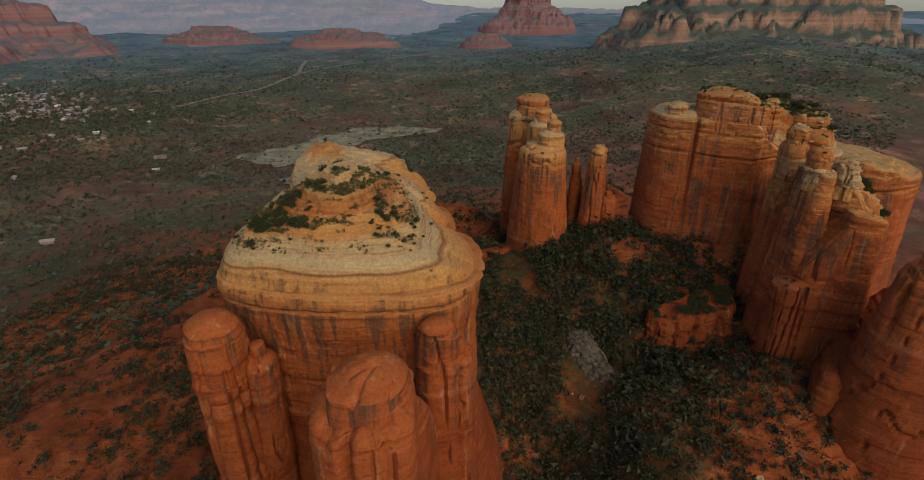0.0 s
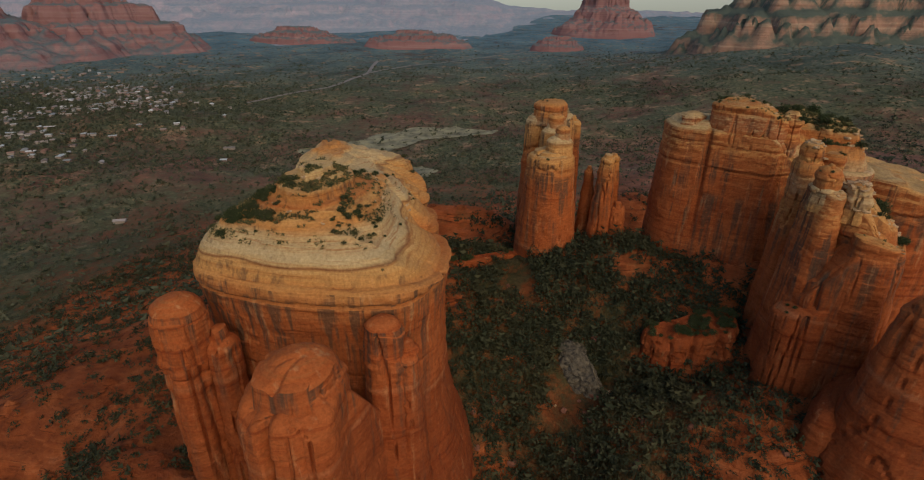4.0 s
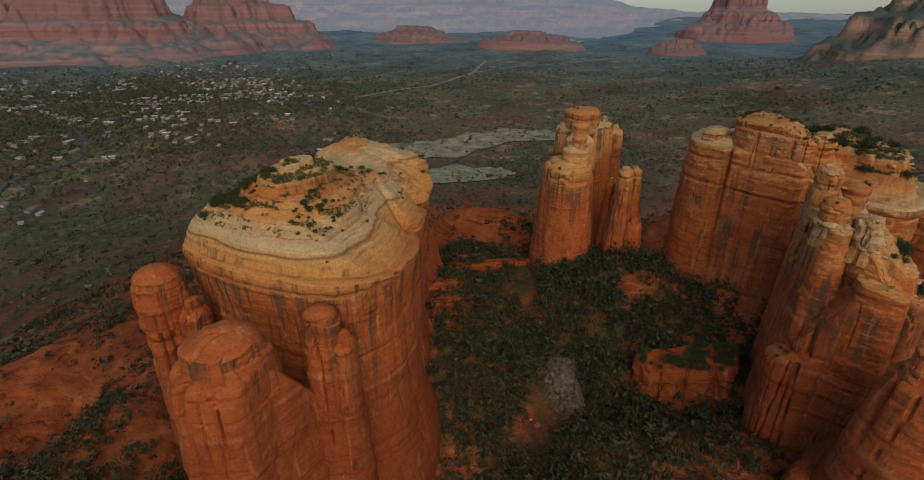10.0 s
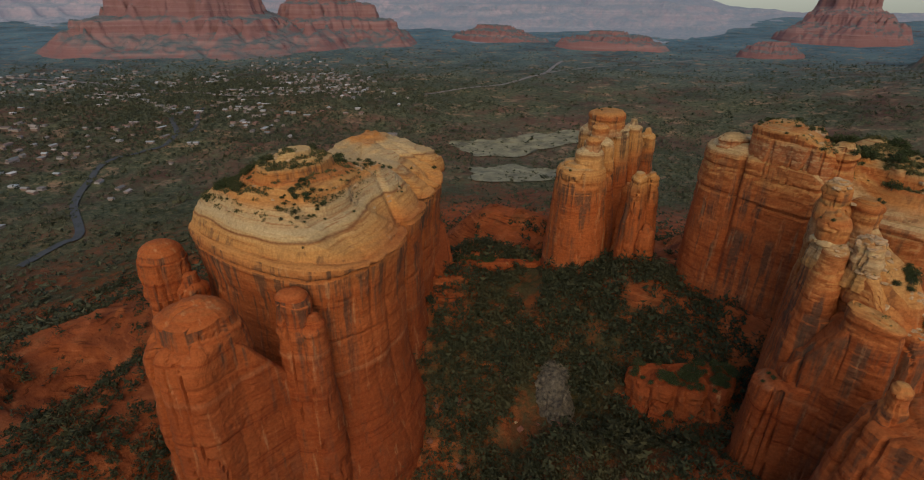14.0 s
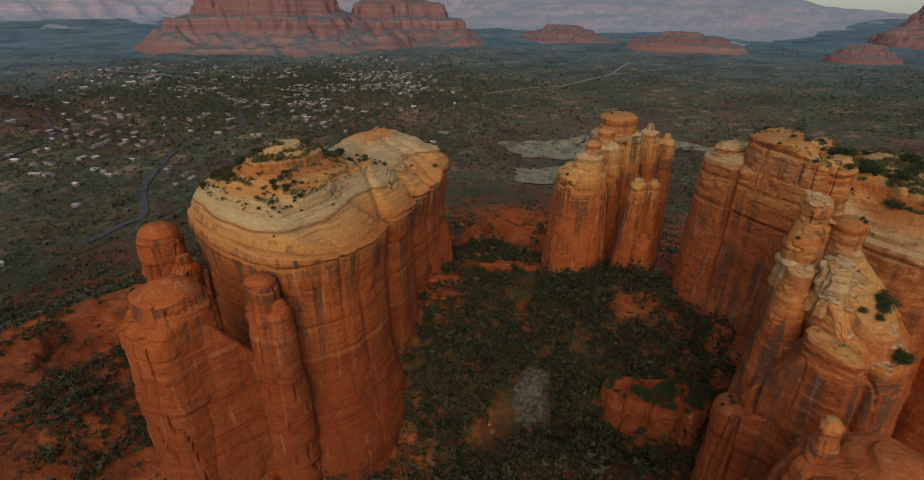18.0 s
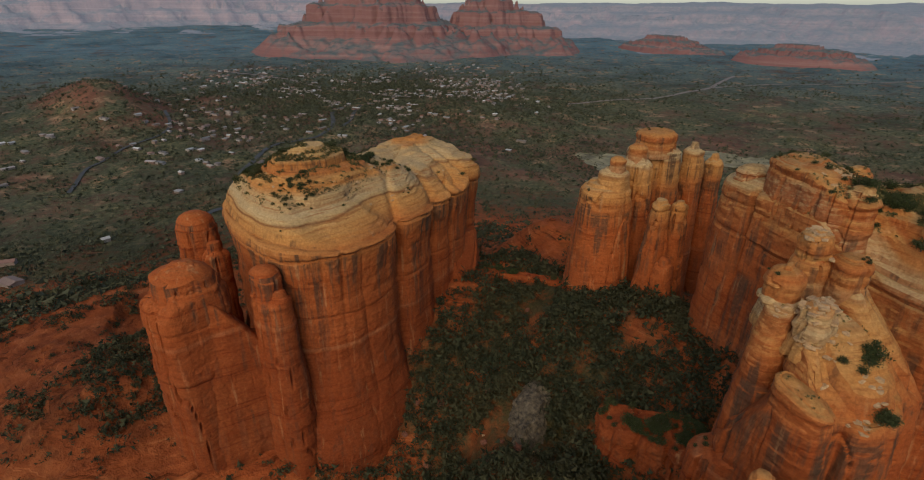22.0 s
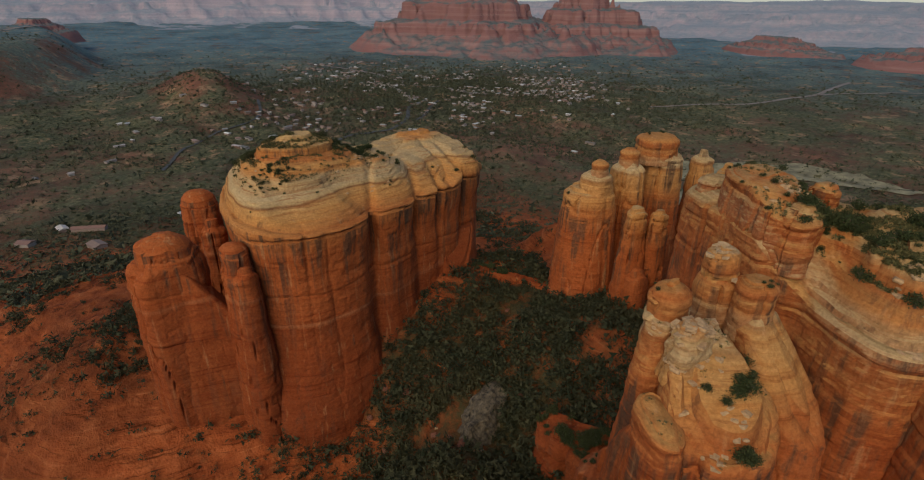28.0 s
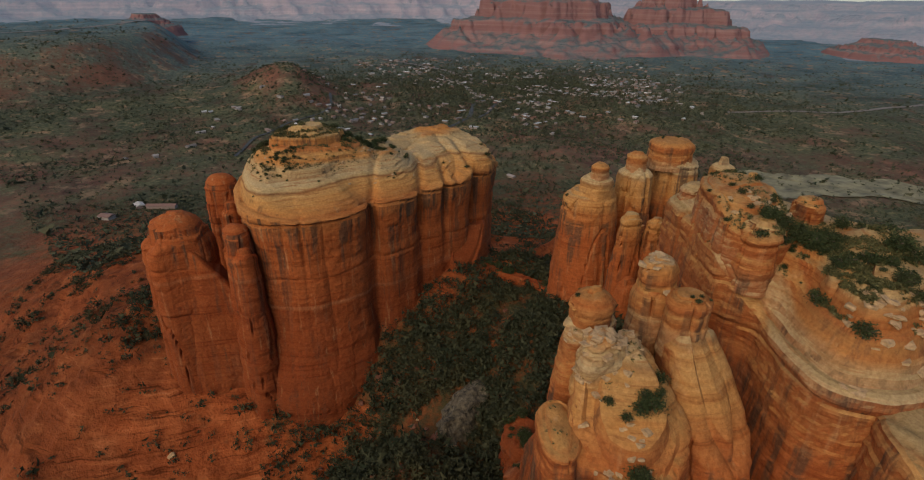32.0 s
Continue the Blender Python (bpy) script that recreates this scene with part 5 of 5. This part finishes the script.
trees_on_rock(2, 133, 190, 3, 3, 0.6, 0.9, 172, "tuft of scrub on the rounded head", 6)
trees_on_rock(6, 39, 301, 4, 3, 0.6, 1.1, 172, "tuft of scrub on the highest spire", 7)
trees_on_rock(46, -36, 184, 10, 8, 1.0, 3.3, 155, "dark juniper in the dip of the butte's top", 8, "juniper_tree")
trees_on_rock(80, -56, 142, 8, 8, 0.7, 2.3, 158.5, "low dark bush on the butte's ledges", 9)
trees_on_rock(56, -36, 144, 13, 4, 0.6, 1.8, 159.5, "low dark bush below the butte's summit", 17)
trees_on_rock(8, -16, 152, 12, 16, 0.5, 1.0, 150, "small bush on the butte's pale slabs", 10)
trees_on_rock(6, -15, 200, 8, 14, 0.6, 1.2, 150, "small bush in a cleft of the butte", 11)
trees_on_rock(3, 129, 182, 1.6, 1.8, 0.8, 1.4, 118, "scrub on the head of the low buttress", 13)
trees_on_rock(80, 105, 203, 11, 5, 1.2, 3.0, 86, "dark juniper on the red outcrop in the hollow", 14, "juniper_tree")
trees_on_rock(6, 165, 170, 8, 8, 1.0, 2.0, 105, "dark juniper on the low outcrop", 12)


# ---- loose stone ----
def stone_mesh(seed, mat):
    rs = random.Random(seed)
    bm = bmesh.new()
    bmesh.ops.create_cube(bm, size=1.0)
    bmesh.ops.subdivide_edges(bm, edges=bm.edges[:], cuts=1, use_grid_fill=True)
    for v in bm.verts:
        v.co = v.co.normalized() * 0.25 + v.co * 0.62 + Vector([rs.uniform(-0.12, 0.12) for _ in range(3)])
    me = bpy.data.meshes.new("stone")
    bm.to_mesh(me)
    bm.free()
    me.materials.append(mat)
    return me


PALE = [stone_mesh(k, M_STONE) for k in range(5)]
REDS = [stone_mesh(10 + k, M_REDSTONE) for k in range(5)]


def stones(parent, count, cx, cy, rx, ry, zmin, zmax, lo, hi, seed):
    """Broken slabs of the cap, each a piece of its formation."""
    rs = random.Random(seed)
    done = 0
    for _ in range(count * 30):
        if done >= count:
            break
        x, y = rs.gauss(cx, rx), rs.gauss(cy, ry)
        z, nz = rock_z(x, y)
        if z is None or not zmin < z < zmax or nz < 0.25:
            continue
        ob = new("stone", rs.choice(PALE))
        ob.parent = parent
        s = rs.uniform(lo, hi)
        ob.matrix_local = Matrix.Translation(Vector((x, y, z - 0.22 * s)) - parent.location) @ Euler((rs.uniform(-0.3, 0.3), rs.uniform(-0.3, 0.3), rs.uniform(0, 6.3))).to_matrix().to_4x4() @ Matrix.Diagonal((s * rs.uniform(1.0, 1.7), s, s * rs.uniform(0.3, 0.6), 1))
        done += 1


stones(block, 70, 166, 245, 5, 12, 161, 178, 0.7, 2.2, 21)
stones(block, 26, 128, 241, 4, 5, 174, 190, 0.8, 2.2, 22)
stones(fin, 60, 143.5, 187.5, 2.6, 3.4, 158, 173, 0.6, 1.9, 23)
stones(fin, 14, 133.5, 189.5, 4, 4.5, 162, 169, 0.4, 1.1, 28)
stones(fin, 22, 157, 185, 3, 3, 146, 158, 0.5, 1.6, 24)
stones(tower, 10, 135, 207, 2.5, 2.5, 172, 182, 0.8, 1.8, 25)
stones(butte, 40, -25, 190, 8, 14, 152, 166, 0.7, 1.8, 26)
stones(butte, 40, -40, 156, 8, 9, 163, 178, 0.5, 1.5, 27)


def boulders():
    rs = random.Random(31)
    done = 0
    while done < 60:
        x, y = rs.gauss(50, 40), rs.gauss(170, 35)
        z = float(ground_z(np.array(x), np.array(y)))
        if (rock_z(x, y)[0] or -99) > z:
            continue
        ob = tagged(new("boulder", rs.choice(REDS if rs.random() < 0.92 else PALE)), "fallen sandstone boulder among the scrub", "boulder", "boulders in the hollow")
        s = rs.uniform(0.8, 2.6)
        ob.matrix_world = Matrix.Translation((x, y, z + s * 0.1)) @ Euler((rs.uniform(-0.4, 0.4), rs.uniform(-0.4, 0.4), rs.uniform(0, 6.3))).to_matrix().to_4x4() @ Matrix.Diagonal((s * 1.3, s, s * 0.8, 1))
        done += 1


boulders()


# ---- the town ----
def house_meshes(w, d, h, gable):
    x, y = w / 2, d / 2
    walls = [(-x, -y, -4), (x, -y, -4), (x, y, -4), (-x, y, -4), (-x, -y, h), (x, -y, h), (x, y, h), (-x, y, h)]
    wq = [(0, 1, 5, 4), (1, 2, 6, 5), (2, 3, 7, 6), (3, 0, 4, 7)]
    e = 0.7
    roof = [(-x - e, -y - e, h), (x + e, -y - e, h), (x + e, y + e, h), (-x - e, y + e, h), (-x - e, 0, h + gable), (x + e, 0, h + gable)]
    rq, rt = [(0, 1, 5, 4), (2, 3, 4, 5), (3, 2, 1, 0)], [(1, 2, 5), (3, 0, 4)]
    return mesh_from("wall", walls, quads=wq, mat=M_WALL, flat=True), mesh_from("roof", roof, quads=rq, tris=rt, mat=M_ROOF, flat=True)


HOUSES = [house_meshes(*k) for k in ((8.5, 6, 2.8, 1.6), (12, 6.5, 3.0, 1.4), (7, 6, 3.8, 1.8), (17, 7.5, 3.2, 0.9), (9, 8, 3.0, 0.8), (6, 5, 2.6, 1.2))]


def house_sites(count, seed):
    rs = random.Random(seed)
    sites = []
    while len(sites) < count:
        pick = rs.random()
        if pick < 0.55:
            x, y = rs.gauss(-960, 130), rs.gauss(1010, 150)
            x, y = x - 0.6 * (y - 1010), y
        elif pick < 0.90:
            x, y = rs.uniform(-1700, -900), rs.gauss(760, 90)
        else:
            x, y = rs.gauss(-930, 170), rs.gauss(320, 150)
        if fbm(x / 70, y / 70, 0.0, 2, 44) < -0.05:
            continue
        if all((x - a) ** 2 + (y - b) ** 2 > 13 ** 2 for a, b in sites):
            sites.append((x, y))
    return sites


def town():
    rs = random.Random(77)
    sites = house_sites(560, 76)
    sites.sort(key=lambda s: math.hypot(s[0] - 100, s[1] - 60))
    walls, roofs = [], []
    for k, (x, y) in enumerate(sites):
        wall, roof = rs.choice(HOUSES)
        z = float(ground_z(np.array(x), np.array(y)))
        turn = rs.choice((0.4, 0.55, 1.9, 2.1)) + rs.uniform(-0.2, 0.2)
        if k < 260:
            thing = tagged(new("house"), "low house with a pale roof among trees", "house", "houses of the town")
            thing.location, thing.rotation_euler = (x, y, z), (0, 0, turn)
            part_of("wall", wall, thing)
            part_of("roof", roof, thing)
        else:
            c, s = math.cos(turn), math.sin(turn)
            for store, me in ((walls, wall), (roofs, roof)):
                v = np.array([w.co for w in me.vertices])
                v = np.column_stack([x + v[:, 0] * c - v[:, 1] * s, y + v[:, 0] * s + v[:, 1] * c, z + v[:, 2]])
                store.append((v, [tuple(p.vertices) for p in me.polygons]))
    far = tagged(new("far_houses"), "distant houses of the town among trees", "houses", kind="stuff")
    for name, store, mat in (("wall", walls, M_WALL), ("roof", roofs, M_ROOF)):
        verts, faces = [], []
        for v, f in store:
            faces += [tuple(i + len(verts) for i in q) for q in f]
            verts += v.tolist()
        me = bpy.data.meshes.new(name)
        me.from_pydata(verts, [], faces)
        me.materials.append(mat)
        tagged(part_of(name, me, far), kind="stuff")
    for x, y, w, d, h, turn, text in ((-482, 34, 34, 8, 4, 1.2, "long white farm building below the ridge"), (-500, 8, 14, 9, 4, 0.3, "white farm shed below the ridge"), (-470, -22, 15, 11, 4, 0.9, "house with a red roof below the ridge"), (-409, 43, 18, 12, 4, 0.4, "low pale house below the ridge")):
        wall, roof = house_meshes(w, d, h, 2.0)
        thing = tagged(new("farmhouse"), text, "house")
        thing.location, thing.rotation_euler = (x, y, float(ground_z(np.array(x), np.array(y)))), (0, 0, turn)
        part_of("wall", wall, thing)
        part_of("roof", roof, thing)


town()
